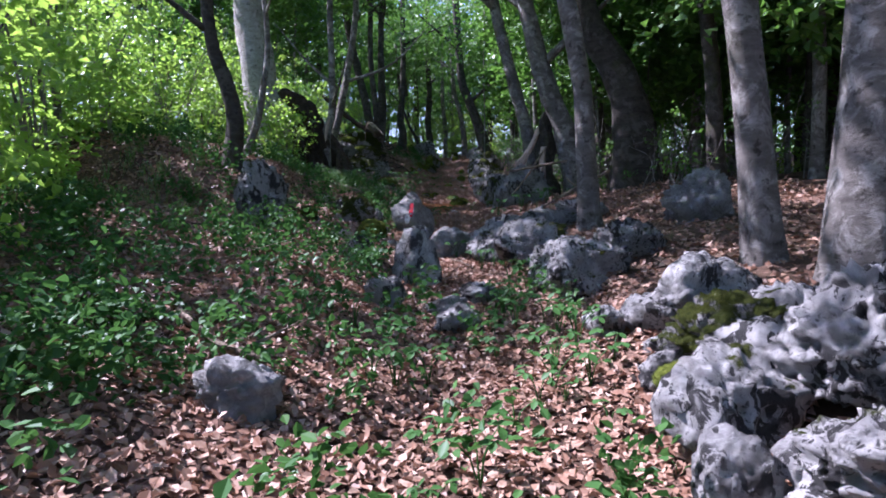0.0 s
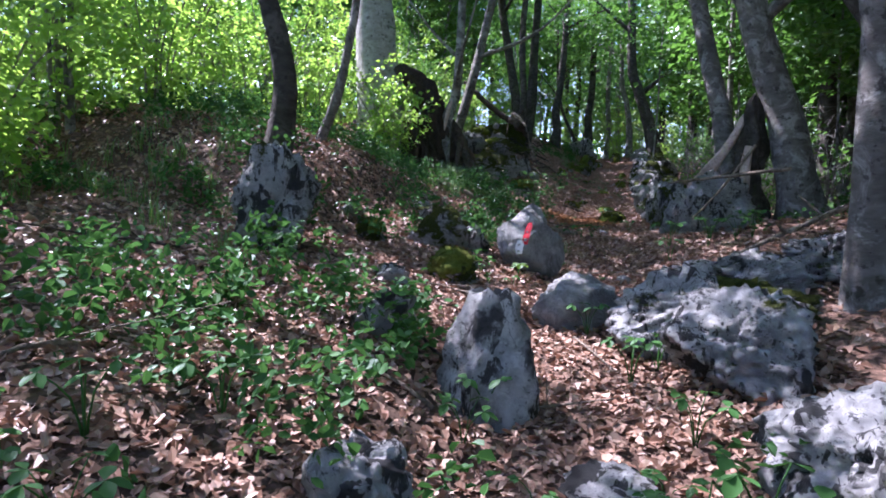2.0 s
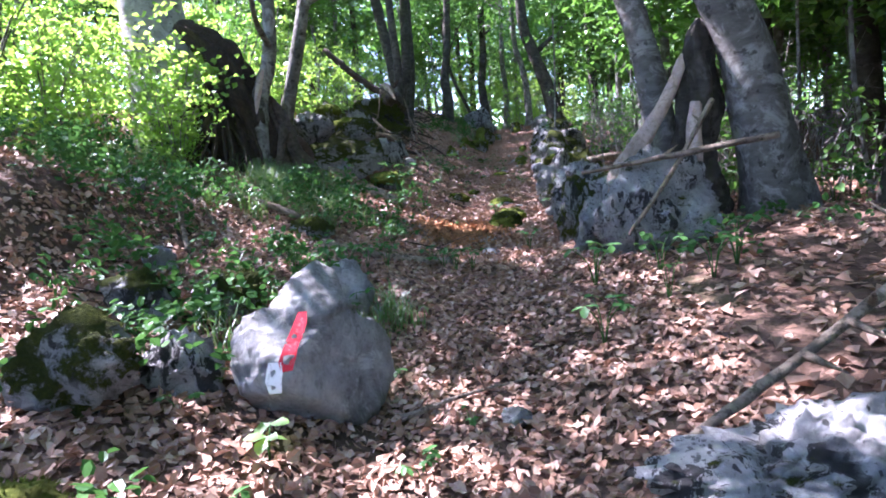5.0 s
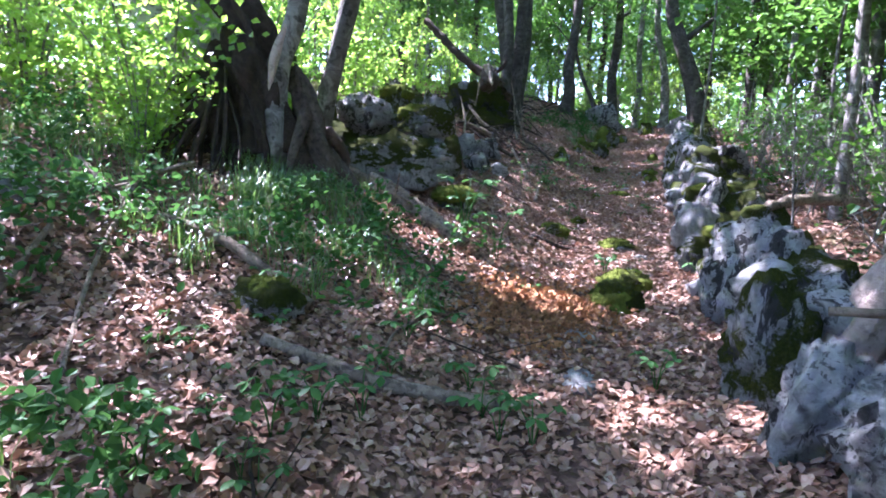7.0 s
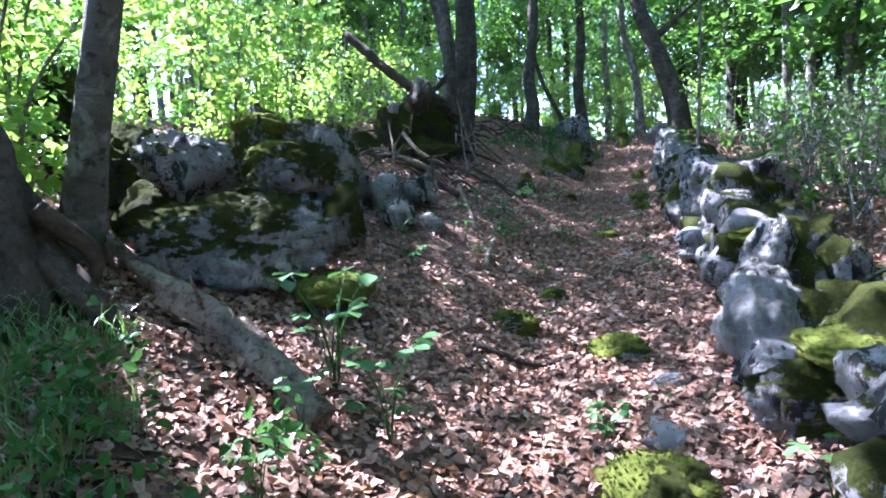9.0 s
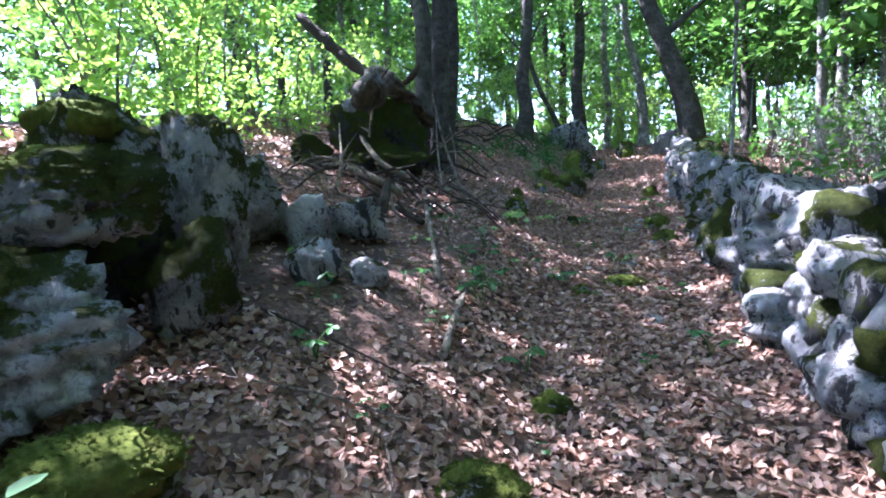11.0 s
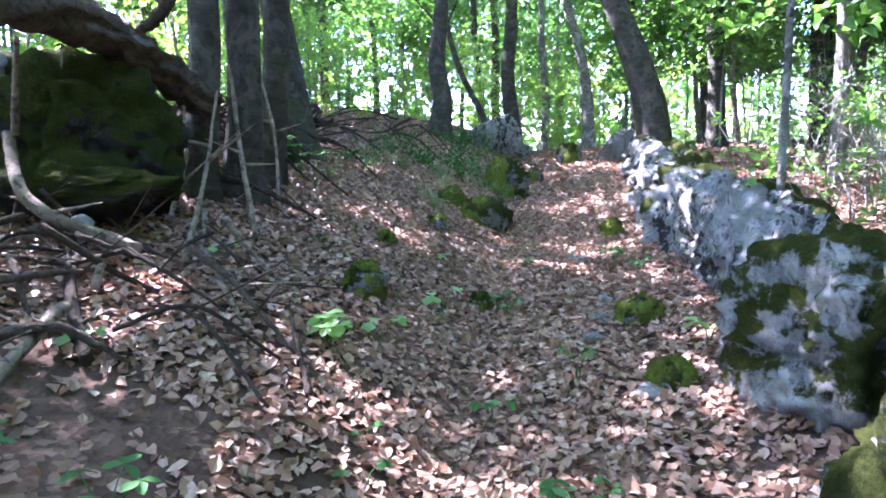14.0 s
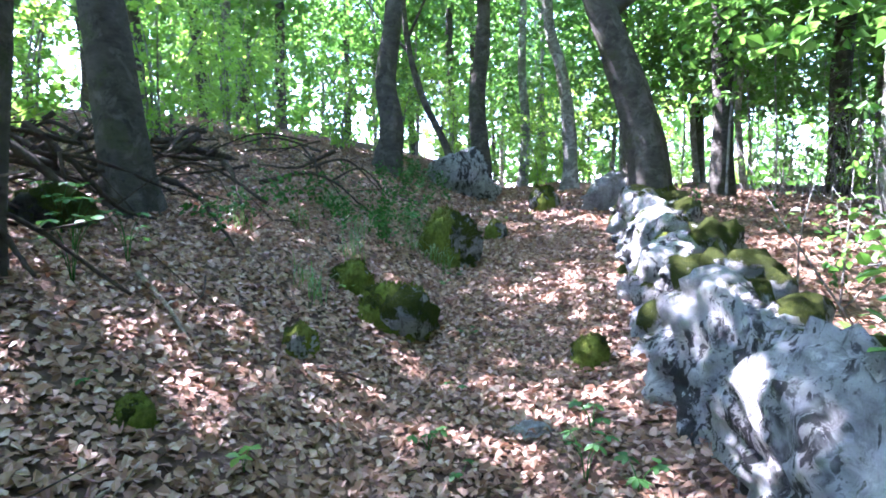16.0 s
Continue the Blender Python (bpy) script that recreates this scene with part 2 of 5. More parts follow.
def ground_z(x, y):
    """Height of the forest floor: the path's climb, the bank beside it, and the rougher ground across from it."""
    x, y = np.asarray(x, float), np.asarray(y, float)
    z = sum(np.interp(y + o, PROFILE_Y, PROFILE_Z) for o in (-0.8, -0.4, 0, 0.4, 0.8)) / 5
    d = np.maximum(0, -0.25 - x)
    z = z + (0.33 + 0.17 * ease(12, 17, y)) * 5 * (1 - np.exp(-d / 5))
    z = z + 0.25 * ease(2, 4, d) * ease(7, 9, y) * (1 - ease(15, 18, y))
    z = z + 0.22 * np.exp(-((x + 2.8) ** 2 + (y - 12.8) ** 2) / 1.6)
    z = z + 0.44 * ease(-2.1, -2.8, x) * ease(6.9, 7.8, y) * (1 - ease(9.9, 11.4, y))
    r = np.maximum(0, x - 0.6)
    z = z + (1 - ease(10, 13, y)) * 0.66 * (1 - np.exp(-r / 2.2)) + ease(10, 13, y) * (0.12 * ease(0.6, 1.4, x) - 0.03 * np.clip(x - 2.5, 0, 30))
    rough = 0.35 + 0.65 * ease(0.5, 1.3, np.abs(x - 0.1))
    z = z + rough * (0.03 * np.sin(2.3 * x + 1.1 * y + 1) * np.sin(1.7 * y - 0.6 * x) + 0.018 * np.sin(5.1 * x + 2.0) * np.sin(4.3 * y + 0.7 * x))
    return z


def gz(x, y):
    return float(ground_z(x, y))


def curve(pts, n):
    """A smooth line of n points through a few."""
    p = np.asarray(pts, float)
    p = np.vstack([2 * p[0] - p[1], p, 2 * p[-1] - p[-2]])
    u = np.linspace(0, len(p) - 3 - 1e-6, n)
    i = u.astype(int)
    t = (u - i)[:, None]
    a, b, c, d = p[i], p[i + 1], p[i + 2], p[i + 3]
    return 0.5 * (2 * b + (c - a) * t + (2 * a - 5 * b + 4 * c - d) * t * t + (3 * b - a - 3 * c + d) * t ** 3)


def tube(line, radii, sides=10, rough=0.08, flare=0.0, seed=0, gnarl=0.0):
    """A closed, uneven, tapered tube along a line; flare widens its foot into root ridges."""
    r = np.random.default_rng(seed)
    line = np.asarray(line, float)
    n = len(line)
    way = np.gradient(line, axis=0)
    way /= np.linalg.norm(way, axis=1)[:, None] + 1e-9
    ref = np.array([0.31, 0.95, 0.05]) if abs(way[0, 1]) < 0.8 else np.array([0.95, 0.1, 0.3])
    u = np.cross(way, ref)
    u /= np.linalg.norm(u, axis=1)[:, None] + 1e-9
    v = np.cross(way, u)
    a = np.linspace(0, 2 * np.pi, sides, endpoint=False)[None, :]
    h = np.concatenate([[0], np.cumsum(np.linalg.norm(np.diff(line, axis=0), axis=1))])[:, None]
    bump = sum(np.sin(k * a + r.uniform(0, 6.3) + r.uniform(-1, 1) * h * 2) * np.sin(h * r.uniform(1, 6) + r.uniform(0, 6)) for k in (1, 2, 3, 4)) * 0.5
    rad = np.asarray(radii, float)[:, None] * (1 + rough * bump)
    if gnarl:
        rad = rad * (1 + gnarl * sum(np.abs(np.sin(k * a + r.uniform(0, 6) + r.uniform(-1.5, 1.5) * h)) * np.sin(h * r.uniform(4, 14) + r.uniform(0, 6) + k * a) for k in (3, 4, 6, 8)))
    if flare:
        lobes = 0.6 + 0.5 * np.cos(3 * a + r.uniform(0, 6)) + 0.35 * np.cos(5 * a + r.uniform(0, 6))
        rad = rad * (1 + flare * np.exp(-h / (2.2 * radii[0] + 0.05)) * np.maximum(lobes, 0.1))
    verts = line[:, None, :] + rad[..., None] * (np.cos(a)[..., None] * u[:, None, :] + np.sin(a)[..., None] * v[:, None, :])
    verts = np.vstack([verts.reshape(-1, 3), line[:1], line[-1:]])
    faces = []
    for i in range(n - 1):
        for j in range(sides):
            k = (j + 1) % sides
            faces.append((i * sides + j, i * sides + k, (i + 1) * sides + k, (i + 1) * sides + j))
    for j in range(sides):
        k = (j + 1) % sides
        faces.append((n * sides, k, j))
        faces.append((n * sides + 1, (n - 1) * sides + j, (n - 1) * sides + k))
    return verts, faces


def joined(pieces):
    verts, faces, o = [], [], 0
    for v, f in pieces:
        verts.append(np.asarray(v))
        faces += [tuple(i + o for i in q) for q in f]
        o += len(v)
    return np.vstack(verts), faces


LEAF_LONG = np.array([(0, 0), (-0.29, 0.25), (-0.31, 0.66), (0, 1.0), (0.31, 0.66), (0.29, 0.25)])
LEAF_KITE = np.array([(0, 0), (-0.36, 0.48), (0, 1.0), (0.36, 0.48)])


def leaves(places, normals, size, fine=True, fold=0.25, seed=0, droop=None, ragged=0.03):
    """Many folded leaves: corners and faces. size: length of each, metres."""
    r = np.random.default_rng(seed)
    n = len(places)
    nor = normals / (np.linalg.norm(normals, axis=1)[:, None] + 1e-9)
    t = r.normal(size=(n, 3)) if droop is None else droop + 0.35 * r.normal(size=(n, 3))
    t -= nor * (t * nor).sum(1)[:, None]
    t /= np.linalg.norm(t, axis=1)[:, None] + 1e-9
    s = np.cross(t, nor)
    size = np.broadcast_to(size, (n,)) * r.uniform(0.7, 1.25, n)
    shape = LEAF_LONG if fine else LEAF_KITE
    k = len(shape)
    lift = np.abs(shape[:, 0]) * fold * 2 - 0.5 * fold * shape[:, 1] ** 2
    curl = r.uniform(0.2, 1.8, n)
    shapes = np.broadcast_to(shape, (n, k, 2)) + r.normal(scale=ragged, size=(n, k, 2))
    verts = places[:, None, :] + size[:, None, None] * (
        shapes[:, :, :1] * s[:, None, :] + shapes[:, :, 1:] * t[:, None, :] + (lift[None, :] * curl[:, None] + r.normal(scale=ragged, size=(n, k)))[..., None] * nor[:, None, :])
    base = (np.arange(n) * k)[:, None]
    if fine:
        f = np.concatenate([base + np.array([[0, 3, 2, 1]]), base + np.array([[0, 5, 4, 3]])])
    else:
        f = np.concatenate([base + np.array([[0, 2, 1]]), base + np.array([[0, 3, 2]])])
    return verts.reshape(-1, 3), f


def sprays(centres, radius, per, size, seed, tilt=0.35, fine=False):
    """Flat, layered fans of leaves, as beeches carry them."""
    r = np.random.default_rng(seed)
    m = len(centres)
    nor = np.array([0, 0, 1.0]) + tilt * r.normal(size=(m, 3))
    nor /= np.linalg.norm(nor, axis=1)[:, None]
    u = np.cross(nor, r.normal(size=(m, 3)))
    u /= np.linalg.norm(u, axis=1)[:, None]
    v = np.cross(nor, u)
    q = np.sqrt(r.uniform(0, 1, (m, per))) * radius * r.uniform(0.6, 1.25, (m, 1))
    a = r.uniform(0, 6.283, (m, per))
    p = centres[:, None, :] + q[..., None] * (np.cos(a)[..., None] * u[:, None, :] + 0.6 * np.sin(a)[..., None] * v[:, None, :])
    p[..., 2] -= 0.25 * q ** 2 / max(radius, 0.1) + r.normal(scale=0.05, size=q.shape)
    nn = np.repeat(nor[:, None, :], per, 1) + 0.45 * r.normal(size=(m, per, 3))
    return leaves(p.reshape(-1, 3), nn.reshape(-1, 3), size, fine, 0.2, seed + 1)


# ---- ground ----
def axis(lo, hi, step, far):
    near = np.arange(lo, hi + step / 2, step)
    grow = np.cumsum(step * 1.35 ** np.arange(1, 40))
    grow = grow[grow < far]
    return np.concatenate([lo - grow[::-1], near, hi + grow])


gx, gy = axis(-7, 6, 0.11, 300), axis(-3, 36, 0.13, 300)
X, Y = np.meshgrid(gx, gy)
Z = ground_z(X, Y) + np.random.default_rng(2).normal(scale=0.008, size=X.shape)
idx = np.arange(X.size).reshape(X.shape)
quads = np.stack([idx[:-1, :-1], idx[:-1, 1:], idx[1:, 1:], idx[1:, :-1]], -1).reshape(-1, 4)
ground = new("ground", mesh_of("ground", np.stack([X, Y, Z], -1).reshape(-1, 3), quads, SOIL))
tagged(ground, "brown forest floor of soil and rotting beech leaves", "ground", kind="structure")


# ---- rocks ----
def rock_mesh(seed, mat, detail=4, rough=1.0, planes=12):
    """An angular boulder about one metre across, centred on its middle."""
    r = np.random.default_rng(seed)
    bm = bmesh.new()
    bmesh.ops.create_icosphere(bm, subdivisions=detail, radius=1.0)
    d = np.array([v.co for v in bm.verts])
    nor = r.normal(size=(planes, 3))
    nor /= np.linalg.norm(nor, axis=1)[:, None]
    cut = r.uniform(0.34, 0.55, planes)
    near = np.maximum(d @ nor.T, 0.02) / cut
    rad = 1 / (np.sum(near ** 30, axis=1) ** (1 / 30))
    rad = np.minimum(rad, 0.64)
    off = Vector(r.uniform(-50, 50, 3))
    for v, q, s in zip(bm.verts, d, rad):
        w = Vector(q)
        p = w * s
        wild = p + 0.06 * Vector((noise.noise(p * 5 + off), noise.noise(p * 5 - off), noise.noise(p * 5 + off * 1.7)))
        near, next_near = noise.voronoi(wild * 3.1 + off)[0][:2]
        s += rough * (0.05 * noise.fractal(p * 2.6 + off, 0.9, 2.1, 4) - 0.01)
        s -= rough * 0.34 * max(0.0, 0.17 - (next_near - near))
        s -= rough * 0.20 * max(0.0, 0.34 - noise.voronoi(wild * 6.5 - off)[0][0])
        s += rough * 0.06 * noise.turbulence(p * 9 + off, 4, True)
        s += rough * 0.05 * noise.fractal(p * 22 + off, 0.6, 2.0, 3)
        v.co = w * s
    me = bpy.data.meshes.new("rock")
    bm.to_mesh(me)
    bm.free()
    me.materials.append(mat)
    me.polygons.foreach_set("use_smooth", np.ones(len(me.polygons), bool))
    return me


ROCKS = {}


def rock(x, y, w, d, h, turn=0.0, mat=ROCK, seed=0, label="grey lichen-spotted limestone rock in the leaf litter", name="rock", z=None, sunk=0.22, group="", lean=0.0):
    """One boulder, w wide, d deep, h high above the ground."""
    key = (seed, mat.name)
    if key not in ROCKS:
        ROCKS[key] = rock_mesh(seed, mat, 5 if max(w, d) > 0.55 or h > 0.5 else 4, *((0.5, 60) if seed > 900 else (0.9, 26) if seed > 800 else (1.05, 9) if seed > 700 else (1.45, 13)))
    ob = new(name, ROCKS[key])
    full = h / (1 - sunk)
    ob.matrix_basis = pose(x, y, (gz(x, y) if z is None else z) + h - full / 2, lean, 0, turn) @ Matrix.Diagonal((w, d, full, 1))
    return tagged(ob, label, "rock", group)


# ---- trees ----
def tree(name, x, y, line, d, label, mat=BARK, seed=1, flare=0.7, crown_and_shade=(), limbs=3, taper=0.5, sides=16, leaf=LEAF, per=32, size=0.15):
    """A trunk along line (offsets from its foot), with limbs and leaves. crown: rows of centre offset, spread and
    number of sprays; rows far off the trunk are added to shade the ground.
    """
    r = np.random.default_rng(seed)
    t = thing(name, (x, y, gz(x, y)), label, "tree", "forest trees")
    pts = curve([(0, 0, -0.25)] + list(line), 26)
    rad = d / 2 * (1 - (1 - taper) * np.linspace(0, 1, 26))
    part("trunk", mesh_of("trunk", *tube(pts, rad, sides, 0.10, flare, seed), mat), t)
    top = pts[-1]
    for k in range(limbs):
        i = int(r.uniform(16, 25))
        a = r.uniform(0, 6.283)
        reach = r.uniform(1.2, 2.6)
        foot = pts[i]
        end = foot + np.array([math.cos(a) * reach, math.sin(a) * reach, r.uniform(0.8, 2.2)])
        mid = (foot + end) / 2 + r.normal(scale=0.2, size=3)
        part("limb", mesh_of("limb", *tube(curve([foot, mid, end], 10), rad[i] * np.linspace(0.55, 0.12, 10), 7, 0.08, 0, seed + k), mat), t)
    cs = []
    for (cx, cy, cz), (sx, sy, sz), count in crown_and_shade:
        g = r.normal(size=(count, 3))
        g /= np.linalg.norm(g, axis=1)[:, None]
        g *= r.uniform(0.35, 1.0, (count, 1)) ** 0.5
        cs.append(np.array([cx, cy, cz]) + g * np.array([sx, sy, sz]))
    if cs:
        cs = np.vstack(cs)
        part("crown_and_shade", mesh_of("crown_and_shade", *sprays(cs, 0.72, per, size, seed + 50), leaf, False), t)
    return t


def straight(lean_x, lean_y, h, bend=0.0, seed=0):
    r = np.random.default_rng(seed)
    out = []
    for k in range(1, 6):
        z = h * k / 5
        out.append((lean_x * z + bend * math.sin(z * 1.1) + r.normal(scale=0.03), lean_y * z + r.normal(scale=0.03), z))
    return [(0, 0, 0.02)] + out


# ---- trees beside the path ----
SMOOTH = "grey smooth-barked beech trunk rising from the forest floor"
# Crown rows far off their trunk are unseen leaves added to shade the ground
tree("beech_tree", 2.70, 3.45, straight(0.05, 0.0, 9, 0.03, 1), 0.46, "thick grey beech trunk with pale blotches beside the rocks", seed=11, crown_and_shade=[((0, 0, 7.5), (3.0, 3.0, 2.2), 70), ((-5.2, 0.6, 8.4), (1.6, 1.8, 0.8), 32), ((1.2, 3.0, 3.6), (1.4, 1.6, 0.9), 24)])
tree("beech_tree", 2.42, 4.10, straight(-0.11, 0.02, 9, 0.04, 2), 0.29, "slanting slim grey beech trunk beside the rocks", seed=12, crown_and_shade=[((-0.8, 0, 7.5), (2.6, 2.6, 2.0), 43), ((-4.4, 2.4, 7.5), (2.2, 2.4, 1.0), 64)])
tree("beech_tree", 1.80, 6.85, straight(-0.10, 0.0, 9, 0.04, 3), 0.27, "slim grey beech trunk with white lichen, at the path's edge", seed=13, flare=0.9, crown_and_shade=[((-0.8, 0, 7.2), (2.8, 2.8, 2.0), 50), ((-4.6, 2.2, 7.8), (2.2, 2.4, 1.0), 64)])
tree("beech_tree", 2.02, 11.95, [(0, 0, 0.02), (-0.05, 0, 0.5), (-0.18, 0, 1.4), (-0.55, 0.1, 3.0), (-0.9, 0.2, 5), (-1.2, 0.2, 9)], 0.36, "beech leaning out of an old split stump", seed=14, flare=1.3, crown_and_shade=[((-1, 0, 7.5), (2.8, 2.8, 2.0), 70), ((0.9, 1.5, 4.0), (1.6, 1.6, 0.9), 26)])
tree("beech_tree", 2.70, 11.30, [(0, 0, 0.02), (-0.05, 0, 0.4), (-0.22, 0, 1.3), (-0.52, 0, 2.1), (-0.80, 0, 3.2), (-1.1, 0.1, 5), (-1.4, 0.1, 9)], 0.52, "stout grey blotched beech trunk leaning beside a split stump", seed=15, flare=0.6, crown_and_shade=[((-0.8, 0.5, 7.8), (2.8, 2.8, 2.0), 60), ((-5.2, 0.2, 8.0), (2.0, 2.2, 1.0), 30), ((0.4, 0.6, 4.2), (1.6, 1.4, 0.9), 24)])
tree("beech_tree", 3.55, 10.5, [(0, 0, 0.02), (0.02, 0, 0.6), (0.0, 0, 1.4), (-0.25, 0.1, 2.2), (-0.75, 0.2, 3.2), (-1.0, 0.2, 5), (-1.2, 0.2, 9)], 0.80, "stout dark trunk in the shade behind the wall", BARK_DARK_SHADED, 16, crown_and_shade=[((0.5, 2.5, 6.5), (3.6, 3.6, 2.6), 150), ((1.4, 3.0, 3.6), (2.4, 2.6, 1.4), 90), ((0.0, 6.0, 7.0), (3.0, 3.0, 2.0), 90)])
# Two beeches added with dense low boughs to darken the view behind the wall
tree("beech_tree", 5.6, 15.2, straight(-0.05, 0.02, 9, 0.06, 6), 0.45, "shaded beech behind the wall with low hanging boughs", BARK_DARK_SHADED, 26, crown_and_shade=[((0, 0, 6.5), (3.0, 3.4, 2.6), 130), ((0.3, 0.4, 3.4), (2.2, 2.8, 1.3), 90), ((-3.2, 0.5, 8.2), (2.0, 2.6, 1.0), 60)])
tree("beech_tree", 6.2, 20.0, straight(-0.04, 0.0, 9, 0.05, 7), 0.38, "shaded beech behind the wall with low hanging boughs", BARK_DARK_SHADED, 27, crown_and_shade=[((0, 0, 6.5), (3.0, 3.2, 2.6), 110), ((0.4, 0, 3.6), (2.2, 2.4, 1.2), 60)])
tree("beech_tree", -2.98, 8.05, [(0, 0, 0.02), (0.06, 0, 0.3), (0.10, 0, 0.7), (0.0, 0, 1.2), (-0.16, 0, 1.8), (-0.20, 0, 2.8), (-0.15, 0, 5), (-0.3, 0, 9)], 0.27, "dark crooked trunk with flaking bark on the bank", BARK_DARK_SHADED, 17, flare=0.9, crown_and_shade=[((-0.3, 0.6, 7.0), (2.2, 2.2, 1.8), 55), ((-2.6, 4.5, 8.0), (3.0, 1.4, 1.2), 26), ((-5.2, 1.7, 7.8), (1.5, 1.7, 0.8), 40), ((-4.0, -1.1, 7.4), (2.0, 1.7, 1.0), 52)])
tree("beech_tree", -3.25, 9.5, [(0, 0, 0.02), (0.2, 0, 0.5), (0.36, 0, 1.1), (0.48, 0, 1.8), (0.46, 0, 3), (0.4, 0, 7)], 0.14, "thin crooked grey tree on the bank", seed=18, crown_and_shade=[((-0.3, 1.8, 7.0), (2.4, 2.4, 1.8), 50), ((-2.3, 4.0, 8.2), (2.8, 1.8, 1.2), 32), ((-4.0, 3.2, 8.0), (2.0, 1.6, 1.0), 84)])
tree("beech_tree", -4.0, 13.6, straight(-0.08, 0.05, 10, 0.03, 8), 0.92, "large pale sunlit beech behind a mass of roots", BARK_PALE, 19, flare=0.5, crown_and_shade=[((0, 0.6, 8.5), (3.4, 2.8, 2.4), 60), ((-1.0, 2.0, 9.0), (2.2, 2.6, 1.4), 34), ((-3.2, 5.4, 8.5), (2.0, 2.2, 1.0), 40)])
sun_spotted = tree("beech_tree", -2.62, 13.05, [(0, 0, 0.02), (0.02, 0.03, 0.5), (0.04, 0.08, 0.95), (0.16, 0.16, 1.35), (0.20, 0.25, 2.0), (0.2, 0.5, 4), (0.2, 0.8, 7)], 0.24, "slim two-stemmed beech with a sunlit spot shaped in pale wood", BARK, 20, flare=0.9, crown_and_shade=[((0.3, 0, 7), (2.4, 2.4, 1.8), 50), ((-2.0, 4.0, 8.2), (2.8, 2.2, 1.2), 46)])
# Pale lens-shaped piece laid on the stem for a spot of sunlight
part("sunlit_patch", mesh_of("sunlit_patch", *tube(curve([(0.02, -0.04, 0.66), (0.045, -0.025, 0.88), (0.085, 0.02, 1.10), (0.14, 0.08, 1.30)], 14), 0.034 * np.sin(np.linspace(0.25, 2.9, 14)) ** 0.7, 12, 0.3, 0, 5, 0.1), BAREWOOD), sun_spotted, "pale patch modelling a sunlit spot on the bark")
tree("beech_tree", -2.78, 14.05, [(0, 0, 0.02), (0.10, 0, 0.5), (0.25, 0, 1.0), (0.42, 0, 1.6), (0.62, 0, 2.4), (0.9, 0.1, 4), (1.1, 0.1, 7)], 0.25, "ringed grey beech stem leaning over the boulders", seed=21, flare=0.7, crown_and_shade=[((0.3, 0, 7.6), (2.6, 2.6, 1.8), 50), ((-2.4, 5.0, 8.6), (2.8, 2.2, 1.2), 46), ((-4.3, 5.4, 8.2), (1.5, 2.4, 0.8), 64)])
# Unseen leaves over the bank, added only to shade the wall
SHADE = [((-1.2, -2.0, 6.6), (2.0, 2.0, 1.0), 60)]
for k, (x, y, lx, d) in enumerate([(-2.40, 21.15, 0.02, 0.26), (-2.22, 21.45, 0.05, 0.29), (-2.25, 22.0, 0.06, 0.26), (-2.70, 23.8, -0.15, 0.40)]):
    tree("beech_tree", x, y, straight(lx, 0.02, 8.5, 0.04, 30 + k), d, "dark grey beech stem in a clump on the bank", BARK_DARK_SHADED, 31 + k, flare=0.9, crown_and_shade=[((0, 0, 7), (2.4, 2.4, 1.8), 45), ((-2.6, 0.8 + k, 8.0), (2.8, 2.2, 1.2), 48), ((-4.4, -0.6 + 1.2 * k, 7.6), (1.9, 2.0, 0.9), 28)] + (SHADE if k == 0 else []))
tree("beech_tree", -1.92, 29.3, [(0, 0, 0.02), (0.1, 0, 0.8), (0.0, 0, 1.6), (0.15, 0, 2.6), (0.3, 0, 5), (0.4, 0, 9)], 0.46, "gnarled dark trunk at the top of the bank", BARK_DARK_SHADED, 41, crown_and_shade=[((0, 0, 6.5), (3, 3, 2.4), 80), ((-2.8, 0.5, 8.0), (3.0, 2.6, 1.2), 86), ((-5.0, -2.0, 7.5), (2.2, 2.4, 1.0), 57), ((-5.2, -4.8, 7.8), (1.6, 2.6, 0.8), 90), ((-5.4, 0.8, 7.8), (1.6, 2.6, 0.8), 80)])
tree("beech_tree", -0.55, 32.0, [(0, 0, 0.02), (0.05, 0, 0.8), (-0.05, 0, 1.8), (0.1, 0, 3.2), (0.1, 0, 5), (0.2, 0, 9)], 0.46, "dark trunk beside the path behind a pale rock", BARK_DARK_SHADED, 42, crown_and_shade=[((0, 0, 6.5), (3, 3, 2.4), 80), ((-4.0, 1.5, 8.0), (3.0, 2.6, 1.2), 79)])
tree("beech_tree", -0.95, 31.6, [(0, 0, 0.02), (-0.3, 0, 0.9), (-0.8, 0, 2.0), (-1.1, 0, 3.4), (-1.2, 0, 6)], 0.20, "thin crooked stem slanting over the bank", BARK_DARK_SHADED, 43, crown_and_shade=[((-1, 0, 6), (2, 2, 1.5), 40)])
tree("beech_tree", 0.35, 38.0, straight(0.0, 0.0, 9, 0.05, 44), 0.34, SMOOTH, seed=44, crown_and_shade=[((0, 0, 6.5), (3, 3, 2.4), 70)])
tree("beech_tree", 1.40, 32.4, [(0, 0, 0.02), (-0.02, 0, 1.2), (-0.2, 0, 2.6), (-0.5, 0, 4), (-0.6, 0, 9)], 0.36, SMOOTH, seed=45, crown_and_shade=[((-0.5, 0, 6.5), (3, 3, 2.4), 70)])
tree("beech_tree", 2.20, 28.0, [(0, 0, 0.02), (-0.05, 0, 0.7), (-0.25, 0, 1.6), (-0.75, 0, 3.0), (-1.05, 0, 4.2), (-1.2, 0, 9)], 0.62, "stout dark trunk bending over the end of the stone wall", BARK_DARK_SHADED, 46, crown_and_shade=[((-0.6, 0, 6.8), (3.4, 3.4, 2.4), 80)])
